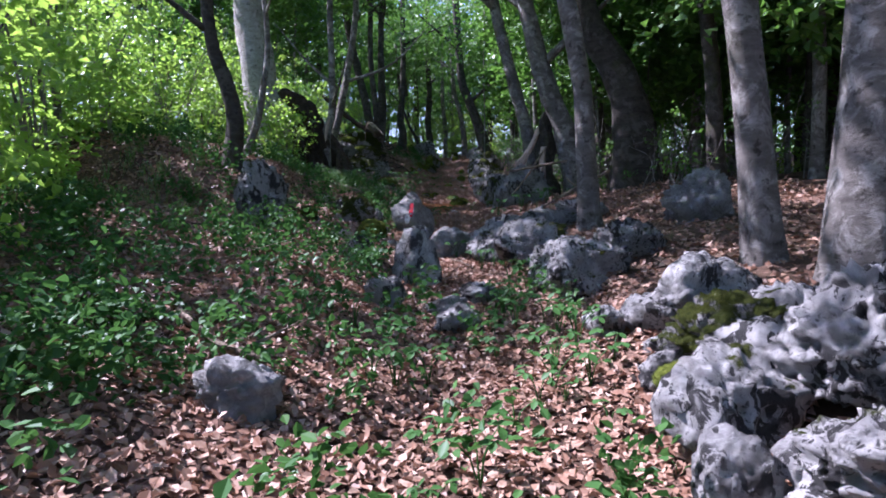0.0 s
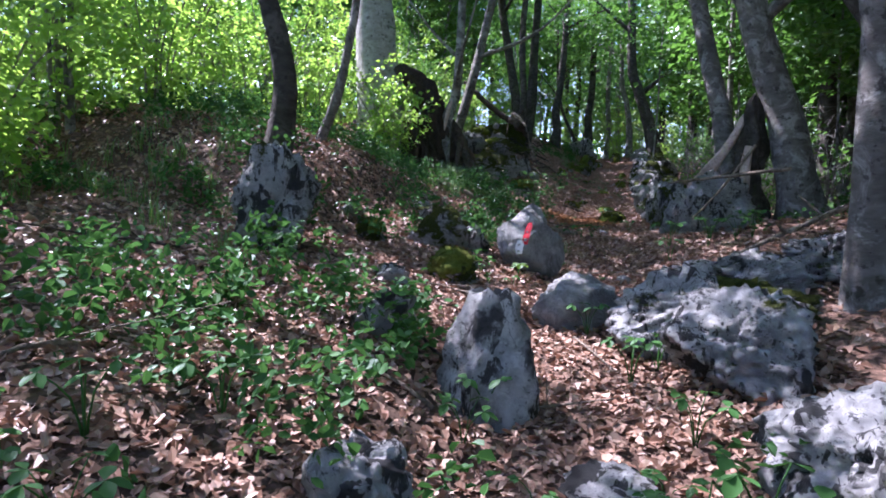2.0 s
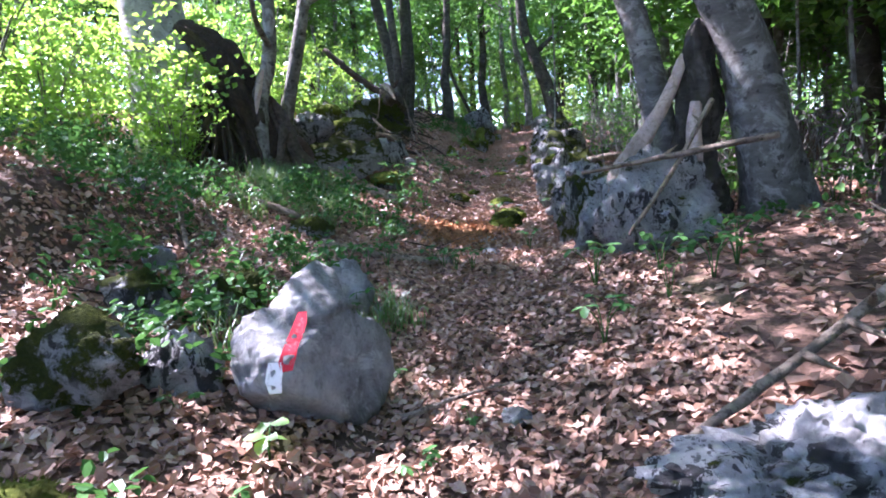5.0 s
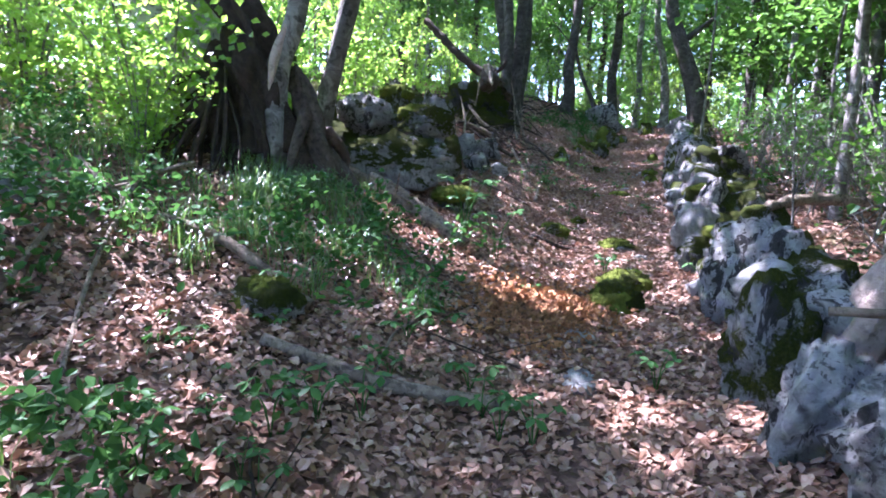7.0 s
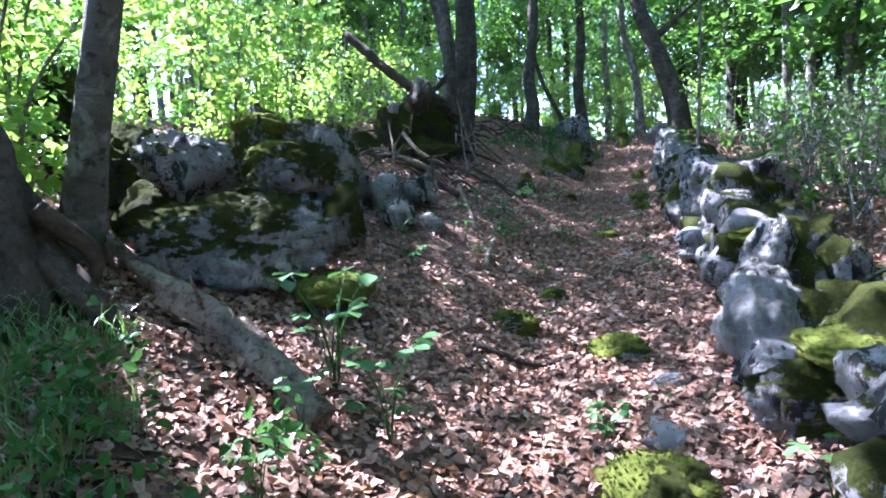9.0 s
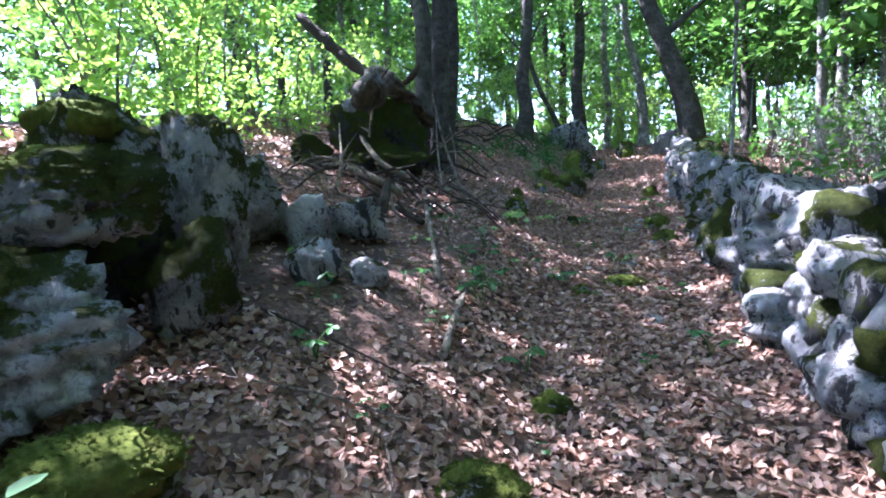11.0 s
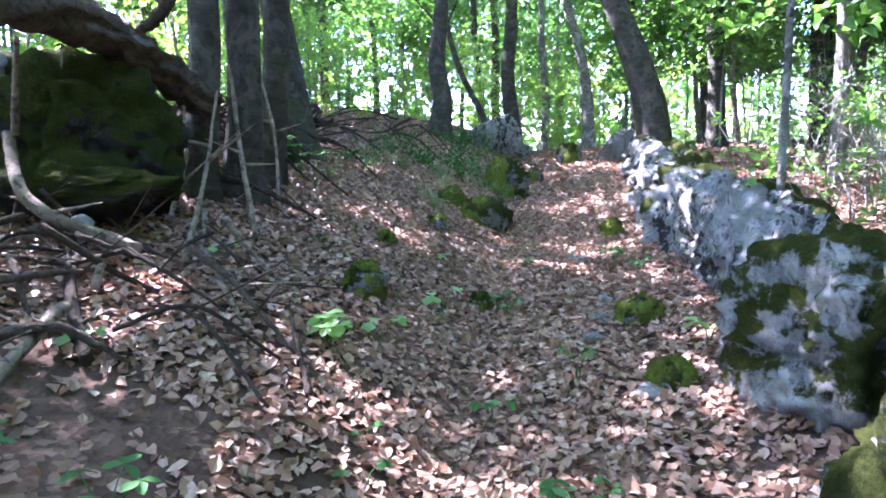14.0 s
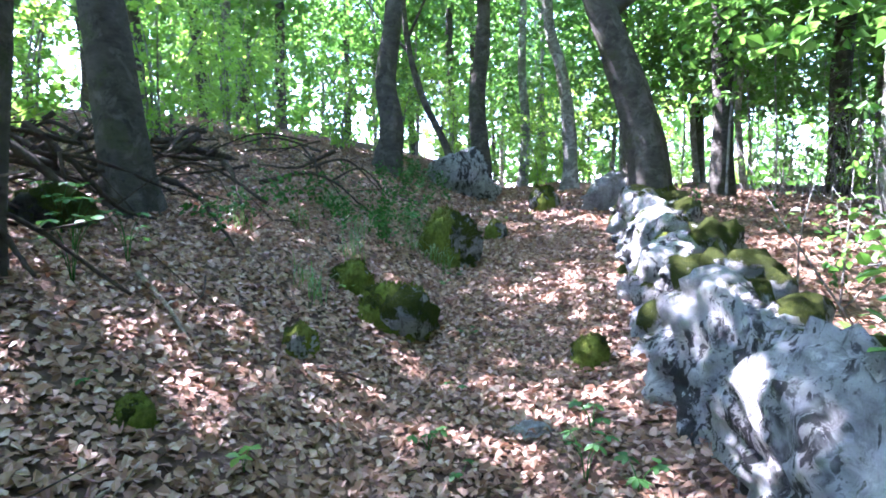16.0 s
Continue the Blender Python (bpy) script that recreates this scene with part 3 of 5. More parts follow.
tree("beech_tree", 3.95, 30.7, straight(0.0, 0.0, 9, 0.04, 47), 0.42, SMOOTH, BARK_DARK_SHADED, 47, crown_and_shade=[((0, 0, 6.5), (3, 3, 2.4), 70)])
tree("young_tree", 1.60, 21.05, straight(0.03, 0.0, 6, 0.03, 48), 0.06, "thin upright young beech behind the stone wall", seed=48, sides=10, limbs=2, crown_and_shade=[((0, 0, 5), (1.4, 1.4, 1.0), 25)])
tree("young_tree", 2.75, 16.6, straight(0.0, 0.0, 8, 0.03, 49), 0.15, "thin upright young beech behind the stone wall", seed=49, sides=10, limbs=2, crown_and_shade=[((0, 0, 6.2), (1.8, 1.8, 1.4), 35)])


# ---- the wider forest ----
def forest_template(k, d, bark, crown_and_shade):
    return tree("beech_tree", 0, -60 - 6 * k, straight(0.03 * (k - 2), 0.0, 10, 0.08, 60 + k), d, "beech tree of the surrounding forest with layered green leaves", bark, 60 + k, 0.7, crown_and_shade, 4, 0.45, 10, per=19, size=0.235)


FOREST = [
    forest_template(0, 0.34, BARK_DARK_SHADED, [((0, 0, 7.5), (3.2, 3.2, 2.6), 150), ((0.5, 0, 3.8), (1.8, 1.8, 1.0), 16)]),
    forest_template(1, 0.24, BARK, [((0, 0, 7.0), (2.8, 2.8, 2.8), 135), ((-0.6, 0.3, 3.2), (1.8, 1.8, 1.0), 22)]),
    forest_template(2, 0.42, BARK_DARK_SHADED, [((0, 0, 8.0), (3.6, 3.6, 2.6), 160), ((0.3, -0.6, 4.2), (2.0, 2.0, 1.0), 18)]),
    forest_template(3, 0.18, BARK, [((0, 0, 5.5), (2.2, 2.2, 2.4), 120), ((0.0, 0.4, 2.6), (1.4, 1.4, 0.9), 20)]),
]


def free(x, y, pad=0.0):
    """Whether a spot lies clear of the path and of its two edges."""
    return not (-4.2 - pad < x < 3.0 + pad and -6 < y < 34)


r = np.random.default_rng(5)
spots = []
while len(spots) < 95:
    x, y = r.uniform(-26, 26), r.uniform(5, 62)
    if not free(x, y, 0.8) or (x < -4 and y < 13) or (abs(x) < 1.5 and y < 40) or (x < -5 and y < 20) or (x < -5 and y < 34 and r.uniform() < 0.4) or (x > 2 and y > 22 and r.uniform() < 0.65) or (y > 38 and r.uniform() < 0.55):
        continue
    if all((x - a) ** 2 + (y - b) ** 2 > 4.5 for a, b in spots):
        spots.append((x, y))
for x, y in ((6, -3), (-6, -4), (7, 2), (9, 7), (0.5, -7), (5.5, 5.5), (6, 9), (4.6, 9.4), (5.6, 11.6), (7.2, 11), (4.4, 15.6), (6.4, 14.2), (8.2, 13.4), (5.4, 18), (7.6, 16.6), (9.8, 15), (9.4, 11), (7.5, 20), (11, 19), (4.2, 20.5), (5.8, 22.5), (4.0, 25.5), (7.0, 25), (5.2, 28), (8.5, 29), (6.6, 32), (3.2, 35.5), (5.0, 36), (-1.6, 42), (1.2, 44), (3.6, 42), (6.2, 40), (8.4, 36), (-4.2, 44)):
    spots.append((x, y))
for i, (x, y) in enumerate(spots):
    m = pose(x, y, gz(x, y), 0, 0, r.uniform(0, 360)) @ Matrix.Scale(r.uniform(0.85, 1.25), 4)
    copy_thing(FOREST[int(r.integers(0, 4))], m)
for t in FOREST:
    t.location = (t.location.y * 0.4, -14 + r.uniform(-3, 3), gz(t.location.y * 0.4, -14))


def shrub(k, height, wide, count, leaf, size, stems=5, name="leafy_shrub", label="bright green leafy beech saplings in the undergrowth", bark=BARK):
    """A many-stemmed young shrub with fans of leaves at every height."""
    q = np.random.default_rng(200 + k)
    t = thing(name, (0, -40, 0), label, "shrub", "undergrowth")
    cs = []
    for j in range(stems):
        a, out = q.uniform(0, 6.283), q.uniform(0.2, 1.0) * wide
        end = np.array([math.cos(a) * out, math.sin(a) * out, height * q.uniform(0.7, 1.0)])
        line = curve([(0.12 * math.cos(a), 0.12 * math.sin(a), -0.15), end * np.array([0.35, 0.35, 0.5]), end], 10)
        part("stem", mesh_of("stem", *tube(line, np.linspace(0.018, 0.005, 10) * (0.6 + height / 4), 6, 0.05, 0, k * 9 + j), bark), t)
        for f in np.linspace(0.25, 1.0, max(1, count // stems)):
            p = line[int(f * 9)]
            cs.append(p + q.normal(scale=0.28 * wide, size=3) * np.array([1, 1, 0.5]))
    cs = np.array(cs)
    cs[:, 2] = np.maximum(cs[:, 2], 0.25)
    part("foliage", mesh_of("foliage", *sprays(cs, 0.36, 30, size, 300 + k, 0.4), leaf, False), t)
    return t


SHRUBS = [shrub(0, 2.6, 0.9, 40, YOUNG, 0.095), shrub(1, 3.4, 1.1, 55, YOUNG, 0.10), shrub(2, 1.7, 0.8, 30, YOUNG, 0.09), shrub(3, 4.2, 1.2, 60, LEAF, 0.10, 4)]
low = []
for x, y, k, s in ((-3.1, 3.2, 0, 0.9), (-3.9, 4.4, 1, 1.0), (-4.8, 3.4, 1, 1.1), (-4.3, 6.0, 0, 1.1), (-5.6, 5.2, 1, 1.2), (-5.2, 7.6, 1, 1.0), (-6.6, 8.6, 1, 1.2), (-6.2, 10.4, 0, 1.2), (-2.5, 2.0, 2, 0.7), (-5.6, 12.2, 0, 1.1), (-7.2, 6.6, 1, 1.2), (-5.2, 8.8, 2, 1.0), (-5.8, 9.6, 2, 1.2), (-5.0, 10.6, 2, 0.9), (-6.6, 11.6, 0, 1.0), (-5.0, 6.6, 2, 1.0), (-6.0, 7.4, 2, 1.2), (-7.6, 9.4, 1, 1.1), (-8.2, 12.4, 1, 1.1), (-6.8, 13.8, 2, 1.3), (-8.6, 15.4, 1, 1.1), (-7.0, 17.6, 2, 1.3), (-3.62, 12.6, 2, 0.75), (-3.28, 12.3, 2, 0.55), (-3.55, 12.9, 2, 1.0), (-3.3, 13.9, 2, 1.1), (-3.6, 14.3, 3, 0.6), (-5.4, 13.0, 2, 1.0), (-5.8, 14.4, 2, 1.2), (-4.3, 15.4, 2, 1.0), (-4.9, 16.6, 0, 0.9), (-4.2, 17.6, 2, 1.1), (-5.4, 18.4, 3, 0.8), (-4.6, 19.2, 2, 1.2), (-5.2, 20.6, 0, 1.0), (-4.8, 22.0, 2, 1.1), (-4.4, 23.8, 2, 1.0), (-5.0, 25.2, 0, 1.0), (-4.2, 26.4, 2, 1.1), (-3.6, 28.2, 2, 1.0), (-4.6, 29.0, 0, 1.0), (-6.2, 16.0, 1, 1.0), (-6.6, 19.6, 1, 1.0), (-6.4, 23.4, 1, 1.1), (-3.2, 30.4, 2, 1.0), (-2.6, 33.0, 0, 1.0), (3.4, 33.5, 2, 1.2), (0.9, 36, 2, 1.0), (-0.6, 36.5, 0, 1.0), (2.2, 37, 1, 1.0), (-1.8, 38, 1, 1.0), (0.4, 41, 1, 1.2)):
    low.append((x, y, k, s))
while len(low) < 112:
    x, y = r.uniform(-20, 20), r.uniform(4, 52)
    if not free(x, y, 0.7) or (0 < x < 6 and y < 33):
        continue
    k = int(r.integers(0, 4)) if x < -2 else int(r.choice([1, 2, 3, 3]))
    low.append((x, y, k, r.uniform(0.8, 1.35)))
for x, y, k, s in low:
    copy_thing(SHRUBS[k], pose(x, y, gz(x, y), 0, 0, r.uniform(0, 360)) @ Matrix.Scale(s, 4))
for k, t in enumerate(SHRUBS):
    t.location = (-6 + 3 * k, -11, gz(-6 + 3 * k, -11))

# far woods that close the view
a = r.uniform(0, 6.283, 3600)
q = r.uniform(42, 72, 3600)
far = np.stack([q * np.sin(a), 12 + q * np.cos(a), r.uniform(0.1, 1.0, 3600) ** 1.2 * 15 + 2.5], -1)
woods = new("far_woods", mesh_of("far_woods", *sprays(far, 2.3, 14, 0.8, 900, 0.8), LEAF, False))
tagged(woods, "distant green foliage of the surrounding woods", "woods", kind="stuff")
# ---- things on the ground ----
def stick(points, d0, d1, mat, label, name="fallen_branch", sides=8, rough=0.12, lift=0.0, twigs=0, seed=0, category="branch", absolute=False):
    """A dead branch or log lying along plan points (x, y, height over the ground)."""
    q = np.random.default_rng(seed)
    pts = [(x, y, z if absolute else gz(x, y) + z + lift) for x, y, z in points]
    foot = np.array(pts[0])
    t = thing(name, tuple(foot), label, category, "fallen wood")
    n = max(10, 7 * len(pts))
    line = curve(np.array(pts) - foot, n)
    line = line + q.normal(scale=0.06 * d0, size=line.shape)
    stem = part("stem", mesh_of("stem", *tube(line, np.linspace(d0, d1, n) / 2, sides, rough, 0, seed, 0.12 if d0 > 0.06 else 0.05), mat), t)
    for k in range(max(1, twigs)):
        i = int(q.uniform(0.3, 0.95) * (n - 1))
        w = q.normal(size=3) * 0.3
        w[2] = abs(w[2]) * 0.6
        leg = curve([line[i], line[i] + w * q.uniform(0.2, 0.5), line[i] + w * q.uniform(0.7, 1.1) * 0.8], 6)
        part("twig", mesh_of("twig", *tube(leg, np.linspace(min(d1 * 0.4, 0.02), 0.003, 6), 5, 0.05, 0, seed + k), mat), stem)
    return t


PALE_ROCK = "pale limestone rock pitted and dotted with dark lichen"
MOSSY = "limestone rock cushioned with green moss"
# rocks along the first stretch
rock(-0.95, 2.28, 0.36, 0.30, 0.24, 20, ROCK_BARE, 1, "smooth grey rock half sunk in leaf litter")
rock(0.08, 3.98, 0.34, 0.28, 0.22, 50, ROCK, 2)
rock(0.32, 4.75, 0.36, 0.30, 0.16, 10, ROCK, 3)
rock(-0.27, 5.45, 0.40, 0.32, 0.50, 25, ROCK, 704, "tall grey upright stone streaked with black", lean=-8)
rock(0.07, 7.02, 0.50, 0.38, 0.33, 5, ROCK_BARE, 705, "flat-topped smooth grey stone on the path's edge")
rock(1.05, 4.45, 0.58, 0.45, 0.36, 70, ROCK, 706, PALE_ROCK)
rock(1.55, 3.25, 0.50, 0.45, 0.36, 15, ROCK, 7, PALE_ROCK)
rock(1.45, 2.55, 0.62, 0.55, 0.36, 0, ROCK_MOSSY, 8, "pale rock with a thick yellow-green moss cushion")
rock(1.10, 2.00, 0.52, 0.45, 0.36, 40, ROCK, 9, PALE_ROCK)
rock(1.72, 2.05, 0.60, 0.60, 0.44, 80, ROCK, 10, PALE_ROCK)
rock(1.30, 1.35, 0.60, 0.55, 0.34, 30, ROCK, 11, PALE_ROCK)
rock(1.95, 1.30, 0.8, 0.7, 0.5, 10, ROCK, 12, PALE_ROCK)
q = np.random.default_rng(77)
for k in range(20):
    y = q.uniform(1.3, 3.7)
    x = 1.02 + 0.95 * q.uniform() ** 1.2 + 0.1 * math.sin(3 * y)
    w = q.uniform(0.16, 0.36)
    rock(x, y, w, w * q.uniform(0.6, 0.9), w * q.uniform(0.5, 0.9), q.uniform(0, 180), (ROCK, ROCK_HALF, ROCK)[k % 3], 860 + k % 5, "angular broken piece of pale limestone outcrop", lean=q.uniform(-16, 16), group="broken outcrop")
for x, y, w, k in ((1.30, 3.30, 0.42, 861), (1.02, 3.42, 0.34, 863), (1.78, 2.72, 0.55, 862), (1.42, 2.25, 0.50, 864), (1.05, 2.55, 0.30, 860)):
    rock(x, y, w, w * 0.75, w * 0.6, x * 90, ROCK, k, "angular broken piece of pale limestone outcrop", lean=10, group="broken outcrop")
rock(2.95, 6.30, 0.70, 0.55, 0.48, 25, ROCK_BARE, 13, "rounded grey boulder under the trees")
rock(0.80, 6.60, 0.82, 0.60, 0.40, 10, ROCK, 714, PALE_ROCK)
rock(1.42, 7.40, 0.50, 0.40, 0.22, 60, ROCK, 15)
rock(1.15, 4.75, 0.75, 0.60, 0.34, 20, ROCK, 716, PALE_ROCK)
rock(1.75, 5.25, 0.65, 0.6, 0.30, 70, ROCK, 17, PALE_ROCK)
rock(0.05, 4.32, 0.34, 0.3, 0.18, 10, ROCK_BARE, 18)
rock(-0.50, 4.42, 0.30, 0.26, 0.24, 35, ROCK, 19)
rock(-0.93, 5.75, 0.34, 0.30, 0.22, 15, ROCK, 20)
rock(0.92, 5.95, 0.70, 0.55, 0.40, 50, ROCK, 721, PALE_ROCK)
rock(-2.22, 6.72, 0.60, 0.52, 0.62, 20, ROCK_HALF, 722, "large grey boulder with green lichen on the bank")
rock(-1.26, 8.05, 0.48, 0.38, 0.32, 10, ROCK_MOSSY, 23, MOSSY)
rock(-0.98, 8.35, 0.30, 0.26, 0.22, 80, ROCK, 24)
rock(-0.93, 7.32, 0.42, 0.36, 0.22, 0, ROCK_MOSSY, 25, MOSSY)
rock(-1.56, 8.95, 0.34, 0.30, 0.28, 30, ROCK_MOSSY, 26, MOSSY)
rock(-1.85, 7.75, 0.28, 0.26, 0.18, 30, ROCK_MOSSY, 27, MOSSY)
rock(-2.25, 8.25, 0.22, 0.2, 0.13, 60, ROCK, 2)
rock(-1.20, 6.65, 0.26, 0.2, 0.14, 20, ROCK, 3)
rock(-0.64, 7.00, 0.15, 0.13, 0.10, 20, ROCK_BARE, 18, "small pale stone on the leaf litter", "stone")
rock(0.44, 8.45, 0.13, 0.12, 0.08, 70, ROCK_BARE, 2, "small pale stone on the leaf litter", "stone")
rock(0.68, 7.25, 0.22, 0.18, 0.11, 15, ROCK, 19)
rock(1.25, 7.60, 0.90, 0.55, 0.30, 15, ROCK, 28, "flat pale slab sunk in the bank")
rock(1.95, 7.95, 0.75, 0.6, 0.28, 55, ROCK, 14, "flat pale slab sunk in the bank")
rock(1.02, 6.70, 0.70, 0.45, 0.34, 0, ROCK_MOSSY, 29, "pitted pale rock with a mossy top")
rock(1.60, 10.72, 0.82, 0.66, 0.60, 10, ROCK, 730, "big pale boulder at the foot of an old stump")
rock(1.14, 11.05, 0.34, 0.34, 0.42, 40, ROCK, 31, PALE_ROCK)
rock(1.06, 11.50, 0.36, 0.34, 0.50, 80, ROCK_MOSSY, 27, MOSSY)
rock(-0.62, 9.58, 0.47, 0.43, 0.38, 0, ROCK_BARE, 932, "round smooth grey boulder beside the path")
rock(-1.16, 9.25, 0.32, 0.32, 0.24, 30, ROCK_MOSSY, 33, MOSSY)
rock(-1.95, 9.75, 0.22, 0.2, 0.15, 30, ROCK_BARE, 3)
rock(-3.05, 11.1, 0.22, 0.2, 0.15, 30, ROCK_BARE, 19)
# the rock with the painted trail mark
way = thing("waymark_rock", (-0.46, 8.50, gz(-0.46, 8.50)), "grey rock with a red and white painted trail mark", "rock")
body = rock_mesh(34, ROCK_BARE, 5, 0.4)
part("boulder", body, way, m=pose(0, 0, 0.20, 0, 0, 15) @ Matrix.Diagonal((0.58, 0.46, 0.56, 1)))
part("boulder", rock_mesh(35, ROCK_BARE, 4, 0.4), way, m=pose(-0.02, 0.04, 0.44, 0, 10, 40) @ Matrix.Diagonal((0.34, 0.30, 0.36, 1)))


def paint_stroke(points, width, mat, label):
    """A stroke of paint that lies on the rock's face."""
    tops, lows = [], []
    targets = [o for o in way.children if o.name.startswith("boulder")]
    bpy.context.view_layer.update()
    for k, (x, z) in enumerate(points):
        w = width * (0.7 if k in (0, len(points) - 1) else 1.0)
        for row, s in ((tops, -w / 2), (lows, w / 2)):
            best = None
            for o in targets:
                inv = (way.matrix_world @ o.matrix_basis).inverted()
                a = inv @ (way.matrix_world @ Vector((x + s, -2, z)))
                b = inv @ (way.matrix_world @ Vector((x + s, 2, z)))
                hit, loc, _, _ = o.ray_cast(a, (b - a).normalized())
                if hit:
                    y = (o.matrix_basis @ loc).y
                    best = y if best is None else min(best, y)
            row.append((x + s, (best if best is not None else -0.15) - 0.008, z))
    n = len(points)
    part("paint_mark", mesh_of("paint_mark", np.array(tops + lows), [(i, i + n, i + n + 1, i + 1) for i in range(n - 1)], mat), way, label)


paint_stroke([(0.010, 0.46), (0.005, 0.42), (0.0, 0.38), (-0.004, 0.34), (-0.006, 0.30), (-0.004, 0.26)], 0.055, RED, "faded red paint stripe")
paint_stroke([(-0.05, 0.30), (-0.055, 0.26), (-0.06, 0.22), (-0.06, 0.17)], 0.075, WHITE, "faded white paint stripe")

# the boulder heap on the bank
HEAP = "heap of mossy boulders"
rock(-2.04, 14.48, 1.20, 0.74, 0.54, 35, ROCK_HEAP, 836, "huge pale boulder with dark moss, base of a heap", group=HEAP, sunk=0.10)
rock(-2.50, 14.74, 0.66, 0.56, 0.56, 35, ROCK_HALF, 837, "pale boulder lying on another boulder", z=2.36, group=HEAP, sunk=0.0)
rock(-1.92, 15.06, 0.66, 0.56, 0.42, 35, ROCK_MOSSY, 838, "boulder with a thick moss cap on the heap", z=2.40, group=HEAP, sunk=0.0)
rock(-1.36, 14.52, 0.52, 0.36, 0.24, 30, ROCK_MOSSY, 839, MOSSY, group=HEAP)
rock(-1.76, 15.55, 0.42, 0.40, 0.50, 10, ROCK_MOSSY, 840, MOSSY, group=HEAP)
# Dark fill for the gaps; their shade is in its colour
rock(-2.30, 15.35, 0.80, 0.60, 0.50, 60, ROCK_DARK_SHADED, 846, "boulder coloured dark for the shade in the gaps of the heap", group=HEAP)
rock(-2.52, 15.66, 0.72, 0.6, 0.92, 60, ROCK_MOSSY, 841, "tall moss-covered boulder at the back of the heap", group=HEAP)
rock(-2.08, 16.02, 0.50, 0.45, 0.98, 30, ROCK_HEAP, 842, "pale boulder among mossy ones on the heap", group=HEAP)
# Coloured dark in place of the shade below the roots
rock(-3.30, 14.95, 0.80, 0.65, 0.55, 20, ROCK_DARK_SHADED, 843, "mossy boulder coloured dark for the shade of the roots", group=HEAP)
rock(-2.85, 14.75, 0.55, 0.5, 0.45, 20, ROCK_DARK_SHADED, 845, "mossy boulder coloured dark for the shade of the roots", group=HEAP)
rock(-3.95, 15.15, 0.62, 0.6, 0.85, 20, ROCK_DARK_SHADED, 844, "dark boulder with a sunlit top behind the stems", group=HEAP)
rock(-2.40, 16.75, 0.72, 0.6, 0.50, 0, ROCK_HEAP, 845, MOSSY, group=HEAP)
rock(-3.0, 16.9, 0.9, 0.8, 0.62, 50, ROCK_HEAP, 846, "tall moss-covered boulder at the back of the heap", group=HEAP)
rock(-1.95, 16.95, 0.44, 0.40, 0.30, 20, ROCK_HALF, 747, PALE_ROCK, group=HEAP)
rock(-1.72, 17.35, 0.46, 0.36, 0.28, 70, ROCK_HALF, 48, "rounded greenish limestone rock on bare soil", group=HEAP)
rock(-1.62, 16.4, 0.42, 0.4, 0.28, 10, ROCK_HALF, 831, PALE_ROCK, group=HEAP)
rock(-1.35, 16.6, 0.28, 0.26, 0.18, 10, ROCK_HALF, 803, PALE_ROCK, group=HEAP)
rock(-2.74, 20.45, 1.30, 1.05, 0.92, 15, ROCK_DARK_SHADED, 849, "dark moss-grown boulder under a fallen log")
rock(-2.52, 19.92, 1.25, 0.60, 0.30, 12, ROCK_DARK_SHADED, 850, "low flat mossy boulder with pale flakes")
rock(-3.25, 19.55, 0.60, 0.5, 0.34, 60, ROCK_DARK_SHADED, 851, MOSSY)
rock(-2.60, 22.9, 0.5, 0.4, 0.3, 60, ROCK_DARK_SHADED, 852, MOSSY)
rock(-2.92, 20.02, 0.20, 0.16, 0.16, 30, ROCK_BARE, 853, "pale flake of limestone on the dark boulder", z=3.66, sunk=0.3)
rock(-2.2, 19.72, 0.16, 0.10, 0.10, 30, ROCK_BARE, 853, "pale flake of limestone on the low boulder", z=2.76, sunk=0.3)
rock(-0.80, 30.1, 0.95, 0.6, 0.74, 20, ROCK, 752, "pale boulder at the head of the path")
rock(-0.35, 31.2, 0.50, 0.5, 0.4, 20, ROCK, 53, "pale boulder at the head of the path")
rock(1.75, 28.6, 0.80, 0.6, 0.55, 10, ROCK_BARE, 54, "smooth grey boulder at the end of the wall")
# mossy stones in and beside the path
MOSSED = []
for x, y, w, h, sd in ((-0.41, 15.3, 0.34, 0.10, 8), (0.30, 15.06, 0.38, 0.09, 25), (0.36, 13.05, 0.42, 0.16, 27), (0.42, 13.55, 0.40, 0.14, 31), (-0.50, 23.6, 0.52, 0.26, 33), (-0.42, 25.7, 0.62, 0.46, 39), (-0.97, 20.55, 0.28, 0.17, 40), (-0.30, 21.1, 0.15, 0.1, 45), (-0.85, 22.7, 0.2, 0.14, 43), (-0.9, 23.9, 0.35, 0.18, 44), (0.75, 20.0, 0.24, 0.12, 46), (-0.20, 16.1, 0.2, 0.08, 48), (-0.1, 18.0, 0.18, 0.07, 38), (0.25, 18.3, 0.32, 0.07, 25), (0.75, 20.95, 0.3, 0.14, 50), (0.85, 23.2, 0.26, 0.16, 51), (-1.45, 11.3, 0.4, 0.14, 33), (-1.1, 21.6, 0.16, 0.1, 8), (0.05, 27.2, 0.3, 0.2, 27), (0.75, 29.5, 0.45, 0.35, 45)):
    rock(x, y, w, w * 0.8, h, sd * 37 % 180, ROCK_MOSSY, sd, "low stone covered in bright green moss in leaf litter", "mossy_stone", sunk=0.35)
    MOSSED.append((x, y, w * 1.12, w * 0.92, h * 1.08 + 0.015))
